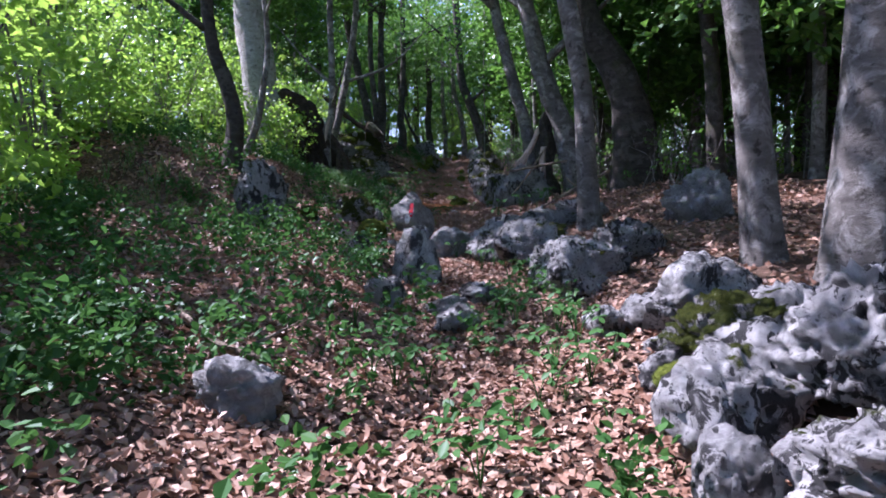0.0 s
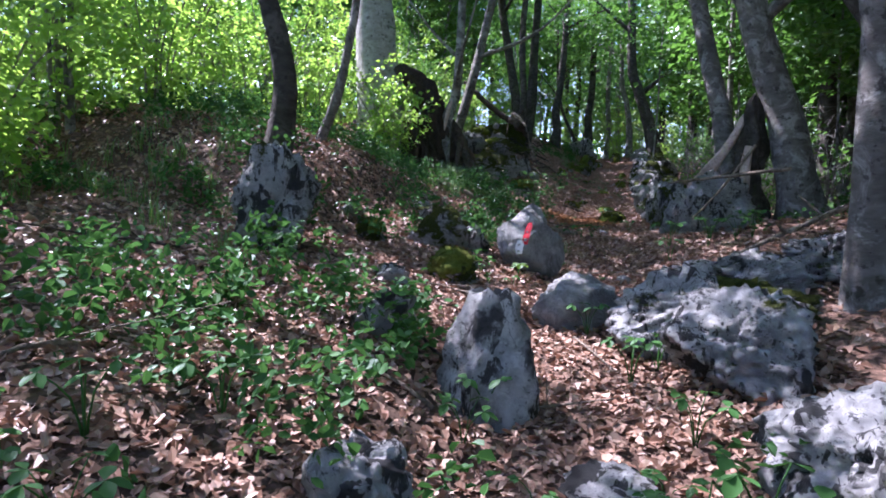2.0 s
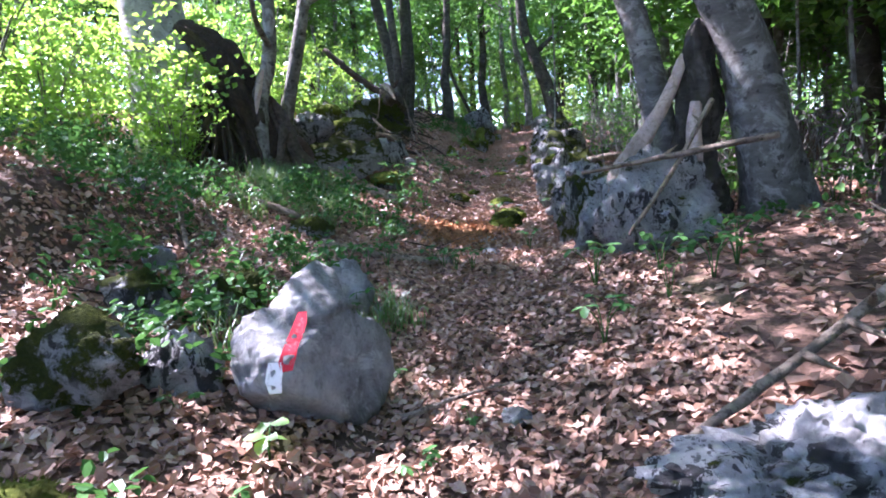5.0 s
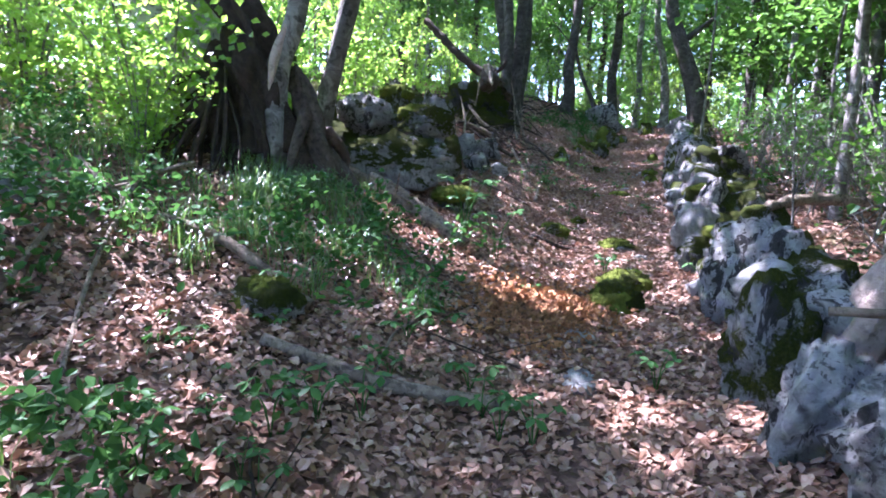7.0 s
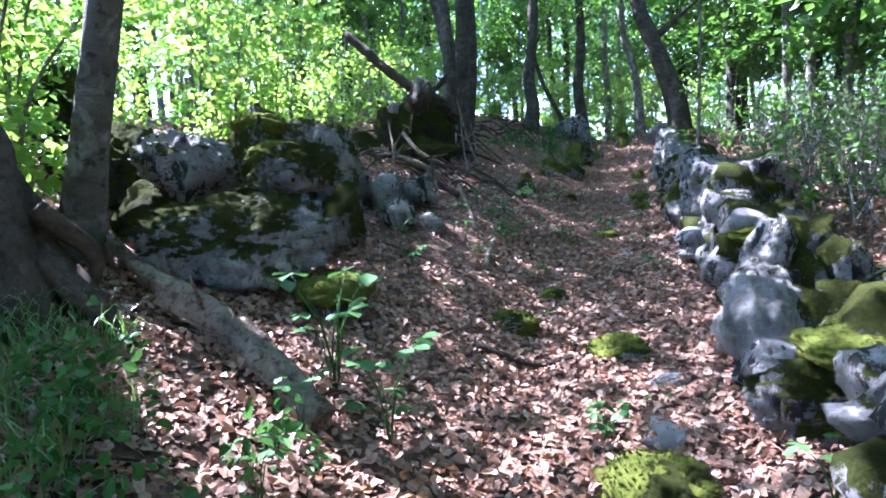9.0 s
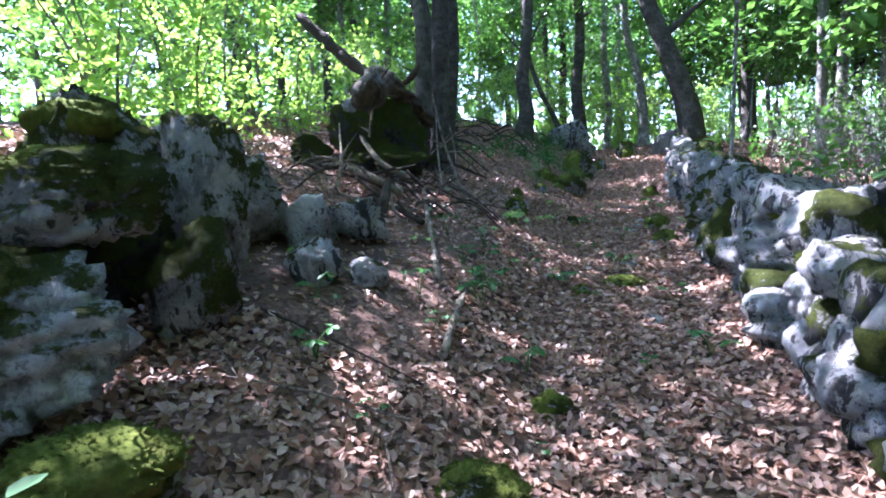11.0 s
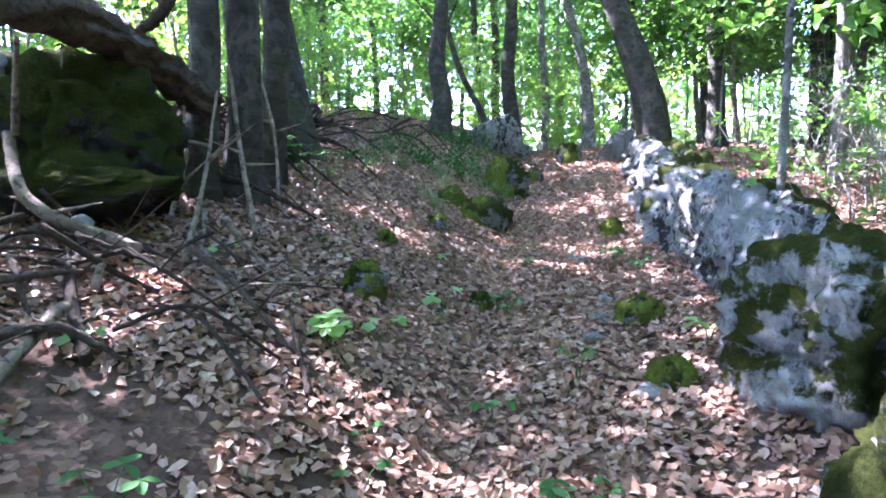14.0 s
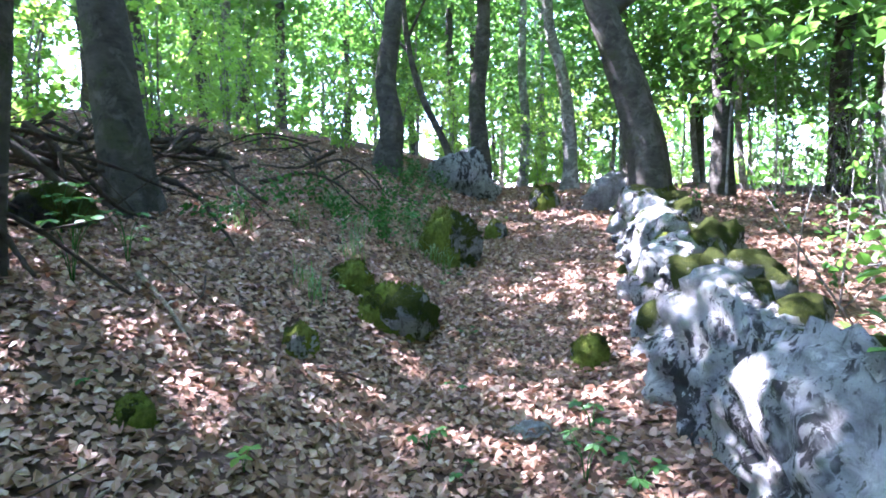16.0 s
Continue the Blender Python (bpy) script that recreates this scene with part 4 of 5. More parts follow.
for x, y, w in ((0.50, 20.95, 0.17), (0.42, 20.6, 0.14), (0.55, 21.3, 0.15), (0.62, 19.9, 0.22), (0.5, 14.0, 0.3), (0.15, 12.3, 0.34), (0.55, 14.6, 0.22), (0.3, 19.0, 0.16), (0.45, 22.4, 0.2), (0.4, 17.4, 0.14), (0.25, 11.6, 0.3)):
    rock(x, y, w, w * 0.8, 0.05, w * 900, ROCK_BARE, 18, "small flat grey stone sunk in the path", "stone", sunk=0.5)


# ---- moss cushions ----
def moss_mesh(seed):
    """A lumpy cushion with a fuzz of short shoots, about one metre across."""
    q = np.random.default_rng(seed)
    bm = bmesh.new()
    bmesh.ops.create_icosphere(bm, subdivisions=4, radius=0.5)
    off = Vector(q.uniform(-9, 9, 3))
    for v in bm.verts:
        w = v.co.copy()
        s = 1 + 0.17 * noise.fractal(w * 4 + off, 0.8, 2, 3) + 0.08 * noise.fractal(w * 16 + off, 0.7, 2, 2)
        v.co = Vector((w.x * s, w.y * s, w.z * s))
    base = np.array([v.co for v in bm.verts])
    faces = [tuple(v.index for v in f.verts) for f in bm.faces]
    bm.free()
    up = base[base[:, 2] > -0.1]
    pick = up[q.integers(0, len(up), 1500)] + q.normal(scale=0.012, size=(1500, 3))
    way_up = pick / np.linalg.norm(pick, axis=1)[:, None] + 0.5 * q.normal(size=(1500, 3)) + np.array([0, 0, 0.5])
    way_up /= np.linalg.norm(way_up, axis=1)[:, None]
    side = np.cross(way_up, q.normal(size=(1500, 3))) * 0.008
    tri = np.stack([pick - side, pick + side, pick + way_up * q.uniform(0.03, 0.07, (1500, 1))], 1).reshape(-1, 3)
    o = len(base)
    faces += [(o + 3 * i, o + 3 * i + 1, o + 3 * i + 2) for i in range(1500)]
    return mesh_of("moss", np.vstack([base, tri]), faces, MOSS)


CUSHIONS = [moss_mesh(k) for k in range(3)]


def cushion(x, y, w, d, h, z=None, turn=0.0, k=0):
    ob = new("moss_cushion", CUSHIONS[k % 3])
    ob.matrix_basis = pose(x, y, gz(x, y) if z is None else z, 0, 0, turn) @ Matrix.Diagonal((w, d, h * 2, 1))
    return tagged(ob, "thick yellow-green moss cushion on limestone", "moss", "moss cushions")


for k, (x, y, w, d, h, up) in enumerate(((1.42, 2.52, 0.34, 0.28, 0.07, 0.26), (1.02, 2.25, 0.26, 0.2, 0.07, 0.16), (-0.93, 7.28, 0.42, 0.36, 0.14, 0.10), (-1.85, 7.75, 0.24, 0.22, 0.1, 0.1), (-1.36, 14.50, 0.48, 0.36, 0.12, 0.14))):
    cushion(x, y, w, d, h, gz(x, y) + up, k * 50, k)
for k, (x, y, w, d, h) in enumerate(MOSSED):
    cushion(x, y, w, d, h, gz(x, y) - 0.01, k * 53 % 180, k)
for k, (x, y, w, d, z) in enumerate(((-2.02, 15.12, 0.50, 0.36, 2.70), (-2.5, 15.62, 0.44, 0.36, 3.0))):
    cushion(x, y, w, d, 0.12, z, 35, k)

# ---- dry stone wall ----
FACE_Y = (10.4, 11.7, 14.0, 17.5, 20.5, 23.5, 28.0, 31.0)
FACE_X = (1.15, 1.02, 0.92, 0.88, 1.0, 1.12, 1.6, 1.9)
wall = thing("dry_stone_wall", (1.2, 20, gz(1.2, 20)), "tumbled dry stone wall of lichened limestone with moss", "wall", kind="structure")
STONES = [rock_mesh(500 + k, (ROCK_HALF, ROCK_HALF, ROCK_MOSSY, ROCK, ROCK_MOSSY, ROCK, ROCK_HALF, ROCK_BARE)[k], 3, 1.1, 9) for k in range(8)]
q = np.random.default_rng(77)
bigs = ((20.2, 22.3), (19.1, 20.2), (18.1, 19.1), (16.9, 18.1), (14.45, 15.0), (12.5, 13.1), (13.7, 14.4))
count = 0
for course in range(5):
    y = 11.4
    while y < 27.5 and count < 300:
        length = q.uniform(0.20, 0.38) * (1.2 if course == 0 else 1.0)
        y += length * 0.5
        xf = float(np.interp(y, FACE_Y, FACE_X))
        high = 0.62 * float(np.interp(y, (11.4, 13, 15, 17, 20, 25, 30), (0.55, 0.75, 0.85, 1.1, 1.0, 0.85, 0.7)))
        z = course * 0.145
        if z + 0.06 < high and not any(a < y < b and course < 4 and not (b == 18.1 and course < 2) for a, b in bigs):
            x = xf + 0.20 + course * 0.035 + q.uniform(-0.06, 0.06)
            h = q.uniform(0.17, 0.25)
            m = pose(x - 1.2, y - 20, gz(x, y) + z + h / 2 - 0.04 - gz(1.2, 20), q.uniform(-28, 28), q.uniform(-28, 28), q.uniform(0, 360)) @ Matrix.Diagonal((length * 1.08, q.uniform(0.24, 0.38), h * 1.15, 1))
            part("stone", STONES[int(q.integers(0, 8))], wall, m=m)
            count += 1
        y += length * 0.5
# the rubble core of the wall, behind its face
core = []
for k in range(150):
    y = q.uniform(11.6, 30)
    x = float(np.interp(y, FACE_Y, FACE_X)) + q.uniform(0.42, 0.85)
    high = 0.5 * float(np.interp(y, (11.4, 13, 15, 17, 20, 25, 30), (0.55, 0.75, 0.85, 1.0, 1.0, 0.85, 0.7)))
    src = STONES[k % 2]
    w = q.uniform(0.28, 0.5)
    m = Matrix.Translation((x - 1.2, y - 20, gz(x, y) + high * q.uniform(0.35, 0.9) - gz(1.2, 20))) @ Euler(q.uniform(0, 6.28, 3)).to_matrix().to_4x4() @ Matrix.Diagonal((w, w * 0.8, w * 0.6, 1))
    core.append(([tuple(m @ v.co) for v in src.vertices], [tuple(p.vertices) for p in src.polygons]))
tagged(part("rubble_core", mesh_of("rubble_core", *joined(core), ROCK_MOSSY), wall, "rubble of mossy stones behind the wall's face"), kind="stuff")
rock(1.47, 21.42, 0.64, 1.60, 0.66, 4, ROCK, 755, "long tall slab of pale pitted limestone standing in the wall")
rock(1.42, 22.35, 0.60, 0.75, 0.62, 20, ROCK, 756, "pale lichened block beside the tall slab")
rock(1.36, 19.70, 0.74, 0.92, 0.60, 12, ROCK_HEAP, 757, "moss-draped boulder built into the stone wall")
rock(1.16, 18.62, 0.46, 0.78, 0.54, 8, ROCK_MOSSY, 858, "stone column covered in moss at the wall's face")
rock(1.24, 17.92, 0.42, 0.52, 0.46, 20, ROCK, 759, "pale lichened block on smaller stones", z=1.95, sunk=0.0)
rock(1.22, 17.40, 0.46, 0.58, 0.34, 35, ROCK_HALF, 760, "block with a green moss cap on the wall", z=1.90, sunk=0.0)
rock(1.50, 17.22, 0.60, 0.60, 0.50, 70, ROCK, 761, "big lichened block on top of the wall", z=1.96, sunk=0.0)
rock(1.62, 18.0, 0.55, 0.6, 0.50, 40, ROCK_HALF, 762, "lichened block behind the wall's face", z=1.80, sunk=0.0)
rock(1.70, 19.0, 0.60, 0.7, 0.70, 40, ROCK_HALF, 763, "lichened block behind the wall's face")
rock(1.10, 14.72, 0.42, 0.36, 0.50, 10, ROCK_BARE, 758, "white upright limestone block in the wall")
rock(1.36, 14.05, 0.75, 0.55, 0.36, 5, ROCK_MOSSY, 59, "low boulder under a thick bed of moss")
rock(1.22, 12.80, 0.55, 0.60, 0.56, 40, ROCK, 760, "pointed pale boulder at the start of the wall")
rock(1.10, 11.80, 0.34, 0.36, 0.34, 10, ROCK_MOSSY, 61, PALE_ROCK)
for k, (y, w, up) in enumerate(((14.05, 0.62, 0.33), (13.3, 0.3, 0.36), (15.6, 0.4, 0.48), (17.4, 0.34, 0.60), (18.6, 0.36, 0.50), (19.6, 0.42, 0.58), (16.6, 0.4, 0.5), (24.0, 0.3, 0.5))):
    x = float(np.interp(y, FACE_Y, FACE_X)) + 0.36
    cushion(x, y, w * 0.8, w, 0.08, gz(x, y) + up, k * 40, k)

# ---- stumps, logs and dead wood ----
def stump(name, x, y, line, d, mat, label, seed, roots=5, flare=1.2, taper=0.5, rough=0.28, thick=0.09):
    t = thing(name, (x, y, gz(x, y)), label, "stump")
    pts = curve([(0, 0, -0.2)] + list(line), 44)
    part("bole", mesh_of("bole", *tube(pts, d / 2 * np.linspace(1, taper, 44) * (1 - 0.75 * np.linspace(0, 1, 44) ** 9), 48, rough, flare, seed, 0.16), mat), t)
    q = np.random.default_rng(seed)
    for k in range(roots):
        a = q.uniform(0, 6.283)
        top = np.array([math.cos(a) * d * 0.35, math.sin(a) * d * 0.35, q.uniform(0.25, 0.8)])
        out = q.uniform(0.8, 1.6) * d
        ex, ey = math.cos(a) * out, math.sin(a) * out
        end = np.array([ex, ey, gz(x + ex, y + ey) - gz(x, y) - 0.02])
        mid = (top + end) / 2 + np.array([math.cos(a) * 0.1, math.sin(a) * 0.1, -0.02]) + q.normal(scale=0.05, size=3)
        part("root", mesh_of("root", *tube(curve([top, mid, end], 10), np.linspace(thick, 0.015, 10) * q.uniform(0.5, 1.2), 8, 0.25, 0, seed + k), mat), t)
    return t


spar = stump("old_stump", 2.08, 11.40, [(0, 0, 0.05), (0.0, 0, 0.5), (0.02, 0, 1.1), (0.04, 0.02, 1.5), (0.06, 0.02, 1.72)], 0.42, BARK_DARK_SHADED, "split old stump with bare sunlit pinkish wood", 81, 3, 0.5, 0.5, 0.34)
part("root", mesh_of("root", *tube(curve([(-0.06, 0.0, 1.42), (-0.24, -0.03, 1.06), (-0.46, -0.04, 0.74), (-0.68, -0.02, 0.40), (-0.80, 0.0, -0.1)], 24), np.linspace(0.045, 0.10, 24), 20, 0.22, 0, 87, 0.1), BAREWOOD), spar, "smooth bare pinkish buttress root")
part("root", mesh_of("root", *tube(curve([(-0.04, -0.18, 1.0), (-0.10, -0.30, 0.5), (-0.22, -0.42, 0.0)], 14), np.linspace(0.05, 0.085, 14), 14, 0.25, 0, 88, 0.1), BAREWOOD), spar, "smooth bare pinkish buttress root")
tangle = stump("root_mass", -3.10, 13.12, [(0.08, 0, 0.05), (0.06, 0, 0.4), (-0.04, 0, 0.75), (-0.16, 0, 1.0)], 0.58, OLDWOOD, "dark twisted old root mass of a dead beech", 82, 56, 0.25, 0.30, 0.7, 0.022)
part("broken_trunk", mesh_of("broken_trunk", *tube(curve([(0.42, -0.05, 0.0), (0.36, -0.02, 0.5), (0.22, 0.02, 1.05), (-0.12, 0.05, 1.45), (-0.52, 0.1, 1.75)], 44), 0.17 * np.linspace(1.1, 0.8, 44) * (1 - 0.6 * np.linspace(0, 1, 44) ** 12), 36, 0.35, 0, 89, 0.3), OLDWOOD), tangle, "brown twisted broken trunk")
stump("root_mass", -2.30, 13.25, [(0.08, 0, 0.02), (0, 0, 0.3), (-0.14, 0.05, 0.7), (-0.24, 0.1, 1.05)], 0.30, DARKLOG, "brown gnarled root collar between two stems", 83, 7, 1.0, 0.6, 0.4, 0.06)

stick([(-2.62, 14.10, 0.16), (-2.2, 13.95, 0.10), (-1.75, 13.8, 0.09), (-1.3, 13.66, 0.07), (-0.95, 13.48, 0.02)], 0.08, 0.15, DEADWOOD, "weathered grey log leaning on a boulder", "fallen_log", 18, 0.4, seed=1, category="log")
stick([(-2.0, 13.75, 0.16), (-1.55, 13.75, 0.1), (-1.2, 13.62, 0.05)], 0.14, 0.10, DEADWOOD, "short broken piece of weathered wood", "fallen_log", 10, 0.3, seed=2, category="log")
stick([(-3.3, 11.75, 0.08), (-2.6, 11.5, 0.10), (-1.9, 11.55, 0.08), (-1.25, 11.42, 0.05)], 0.05, 0.075, DEADWOOD, "long dead branch lying on the bank", seed=3)
stick([(-2.20, 21.05, 3.56), (-2.40, 20.55, 3.84), (-2.38, 19.85, 3.92), (-2.17, 19.1, 3.74), (-2.0, 18.46, 3.54), (-1.94, 18.15, 3.46)], 0.23, 0.27, DARKLOG, "thick fallen log resting on a mossy boulder", "fallen_log", 24, 0.14, seed=4, category="log", twigs=4, absolute=True)
stick([(-2.42, 20.15, 4.03), (-2.28, 19.4, 3.95), (-2.0, 18.4, 3.70), (-1.66, 17.25, 3.34)], 0.16, 0.03, DEADWOOD, "pointed splintered grey slab on a fallen log", "fallen_log", 14, 0.3, seed=5, category="log", absolute=True)
stick([(-2.35, 20.8, 3.70), (-2.65, 20.95, 3.98), (-2.95, 21.05, 4.20), (-3.6, 21.2, 4.72), (-4.2, 21.3, 5.3)], 0.19, 0.14, OLDWOOD, "dark dead limb jutting from the log", seed=24, twigs=3, sides=12, absolute=True)
stick([(-2.46, 20.7, 4.02), (-2.30, 20.72, 4.14), (-2.22, 20.74, 4.28)], 0.09, 0.07, OLDWOOD, "short dark limb stub on the log", seed=25, absolute=True)
stick([(-2.52, 19.80, 3.78), (-2.54, 19.78, 3.55), (-2.60, 19.80, 3.28)], 0.025, 0.04, DEADWOOD, "bare broken stick hanging below the log", seed=26, absolute=True)
stick([(-2.06, 20.9, 0.9), (-1.95, 20.5, 0.4), (-1.75, 19.9, 0.06)], 0.02, 0.035, DEADWOOD, "bare branch propped against the stems", seed=27, twigs=2)
stick([(-2.62, 18.9, 0.20), (-2.2, 18.7, 0.24), (-1.9, 18.85, 0.12)], 0.05, 0.085, DEADWOOD, "pale weathered root on the bank", seed=28, twigs=2)
stick([(-2.75, 19.3, 0.6), (-2.5, 18.75, 0.3), (-2.4, 18.4, 0.06)], 0.02, 0.045, DEADWOOD, "forked dead branch standing in the brushwood", seed=29, twigs=4)
stick([(-1.86, 18.42, 0.34), (-1.88, 18.32, 0.18), (-1.92, 18.25, -0.02)], 0.05, 0.12, DARKLOG, "dark broken stub of root in bare soil", seed=30, sides=10)
stick([(-1.72, 19.05, 0.10), (-1.45, 18.3, 0.05), (-1.25, 17.7, 0.04), (-1.02, 17.0, 0.03)], 0.05, 0.045, DEADWOOD, "dead stick lying down the bank", seed=6)
stick([(-0.85, 17.4, 0.03), (-0.82, 16.8, 0.03), (-0.75, 16.1, 0.04)], 0.035, 0.05, DEADWOOD, "dead stick lying down the bank", seed=7)
stick([(-2.6, 12.1, 0.25), (-2.95, 11.2, 0.06), (-3.5, 10.8, 0.1)], 0.035, 0.05, DEADWOOD, "crooked dead branch on the bank", seed=8, twigs=3)
stick([(-2.9, 11.9, 0.10), (-2.2, 10.9, 0.05), (-1.6, 10.2, 0.03)], 0.03, 0.02, DEADWOOD, "crooked dead branch on the bank", seed=9, twigs=2)
stick([(-2.5, 10.9, 0.06), (-1.9, 10.0, 0.05)], 0.03, 0.04, DEADWOOD, "dead stick in the leaf litter", seed=10)
stick([(-0.55, 14.72, 0.03), (-0.2, 14.74, 0.03), (0.05, 14.85, 0.03)], 0.05, 0.03, OLDWOOD, "short dark stick across the path", seed=11)
stick([(-1.2, 10.9, 0.03), (-0.6, 11.0, 0.04), (-0.1, 11.2, 0.03)], 0.06, 0.07, DEADWOOD, "short rotting log in the leaf litter", seed=12, category="log")
stick([(1.0, 10.6, 0.70), (1.5, 10.45, 0.66), (2.3, 10.3, 0.62)], 0.03, 0.05, DEADWOOD, "grey branch lying across a boulder", seed=13)
stick([(1.25, 10.1, 0.25), (1.6, 10.35, 0.55), (2.0, 10.7, 0.95)], 0.025, 0.04, DEADWOOD, "broken limb leaning against a stump", seed=14)
stick([(0.75, 7.75, 0.12), (1.5, 8.1, 0.24), (2.6, 8.7, 0.5)], 0.03, 0.05, DEADWOOD, "long dead branch across the rocks", seed=15, twigs=5)
stick([(1.55, 14.2, 0.55), (2.0, 14.9, 0.5), (2.6, 15.2, 0.45)], 0.09, 0.12, DEADWOOD, "pale broken log behind the wall", "fallen_log", seed=16, category="log")
stick([(-2.3, 19.9, 0.08), (-1.9, 19.3, 0.06), (-1.5, 18.9, 0.04)], 0.04, 0.05, OLDWOOD, "dead stick lying down the bank", seed=17, twigs=2)
stick([(-2.45, 19.0, 0.12), (-1.9, 18.55, 0.06), (-1.5, 18.25, 0.05)], 0.05, 0.06, OLDWOOD, "dark dead branch on the bank", seed=18, twigs=2)
stick([(-1.55, 3.05, 0.10), (-1.2, 2.75, 0.10), (-0.95, 2.7, 0.08)], 0.03, 0.05, DEADWOOD, "weathered stick among the herbs", seed=19, twigs=2)
stick([(-2.75, 19.9, 0.4), (-2.35, 19.6, 0.2), (-1.9, 19.75, 0.1)], 0.06, 0.07, DEADWOOD, "pale forked root on the bank", seed=20, twigs=3)
stick([(-2.35, 21.6, 1.6), (-2.1, 21.2, 0.7), (-1.7, 20.6, 0.05)], 0.025, 0.04, DEADWOOD, "bare branch propped against the stems", seed=21, twigs=2)
stick([(-2.5, 22.2, 1.5), (-2.1, 21.8, 0.6), (-1.9, 21.4, 0.05)], 0.02, 0.035, DEADWOOD, "bare branch propped against the stems", seed=22, twigs=2)
stick([(-2.55, 21.2, 1.3), (-2.2, 20.7, 0.5), (-2.1, 20.3, 0.05)], 0.02, 0.03, DEADWOOD, "bare branch propped against the stems", seed=23)
q = np.random.default_rng(90)
for k in range(62):
    x, y = (q.uniform(-4.0, -2.9), q.uniform(22.0, 26.0)) if k < 34 else (q.uniform(-3.5, -2.4), q.uniform(21.2, 23.6))
    a, ln = q.uniform(0, 6.283), q.uniform(0.5, 1.4)
    stick([(x, y, q.uniform(0.05, 0.5)), (x + math.cos(a) * ln / 2, y - math.sin(a) * ln / 2, q.uniform(0.1, 0.5)), (x + math.cos(a) * ln, y - math.sin(a) * ln, q.uniform(0.02, 0.35))], q.uniform(0.03, 0.08), 0.02, OLDWOOD, "dark branch in a brushwood pile on the bank", twigs=1 + k % 3, seed=400 + k)
for k in range(54):
    x, y = (q.uniform(-2.9, -1.5), q.uniform(18.6, 20.4)) if k < 26 else (q.uniform(-3.4, -1.9), q.uniform(18.0, 20.0))
    a, ln = q.uniform(0, 6.283), q.uniform(0.3, 0.8)
    stick([(x, y, q.uniform(0.03, 0.3)), (x + math.cos(a) * ln / 2, y - math.sin(a) * ln / 2, q.uniform(0.03, 0.2)), (x + math.cos(a) * ln, y - math.sin(a) * ln, 0.03)], q.uniform(0.02, 0.06), 0.015, (OLDWOOD, DARKLOG, DEADWOOD)[k % 3], "dead root or branch tangled below the boulder", twigs=1, seed=300 + k)
for k in range(64):
    if k < 44:
        x, y = q.uniform(-3.0, -0.7), q.uniform(14.5, 28)
    else:
        x, y = q.uniform(-3.0, 0.2), q.uniform(4.5, 13)
    a, ln = q.uniform(0, 6.283), q.uniform(0.25, 0.9)
    ex, ey = x + math.cos(a) * ln, y + math.sin(a) * ln
    stick([(x, y, 0.03), ((x + ex) / 2 + q.normal(scale=0.05), (y + ey) / 2, 0.05), (ex, ey, 0.03)], q.uniform(0.012, 0.035), 0.01, (DEADWOOD, OLDWOOD)[k % 2], "thin dead stick in the leaf litter", twigs=int(q.integers(0, 2)), seed=200 + k, sides=6)

for k in range(16):
    x, y = q.uniform(-3.0, -1.8), q.uniform(24.2, 27.5)
    a, ln = q.uniform(0, 6.283), q.uniform(0.6, 1.5)
    stick([(x, y, q.uniform(0.1, 0.5)), (x + math.cos(a) * ln / 2, y + math.sin(a) * ln / 2, q.uniform(0.1, 0.4)), (x + math.cos(a) * ln, y + math.sin(a) * ln, 0.04)], q.uniform(0.03, 0.07), 0.015, OLDWOOD, "dark fallen branch at the top of the bank", seed=500 + k)

# rotten wood crumbled to orange dust
n = 2800
p = np.stack([q.normal(-0.12, 0.22, n), q.normal(12.68, 0.34, n)], -1)
bits = np.column_stack([p, ground_z(p[:, 0], p[:, 1]) + q.uniform(0.02, 0.055, n)])
v, f = leaves(bits, np.array([0, 0, 1.0]) + 0.6 * q.normal(size=(n, 3)), 0.05, True, 0.3, 3)
tagged(new("rotten_wood_crumbs", mesh_of("rotten_wood_crumbs", v, f, ROTTEN, False)), "orange crumbs of rotten wood scattered on the path", "wood crumbs", kind="stuff")


# ---- small plants ----
def blade(length, wide, mat, seed):
    q = np.random.default_rng(seed)
    v = np.array([(0, 0, 0), (-0.22, 0.18, 0.03), (-0.5, 0.45, 0.05), (-0.36, 0.78, 0.0), (0, 1.0, -0.08), (0.36, 0.78, 0.0), (0.5, 0.45, 0.05), (0.22, 0.18, 0.03), (0, 0.4, -0.02), (0, 0.75, -0.04)])
    v = v * np.array([wide, length, length]) + q.normal(scale=0.02 * length, size=v.shape)
    return mesh_of("leaf", v, [(0, 8, 2, 1), (8, 9, 3, 2), (9, 4, 3), (0, 7, 6, 8), (8, 6, 5, 9), (9, 5, 4)], mat)


BLADES = [blade(0.085, 0.05, HERB, 1), blade(0.07, 0.05, HERB, 2), blade(0.10, 0.085, YOUNG, 3), blade(0.11, 0.095, HERB, 4)]


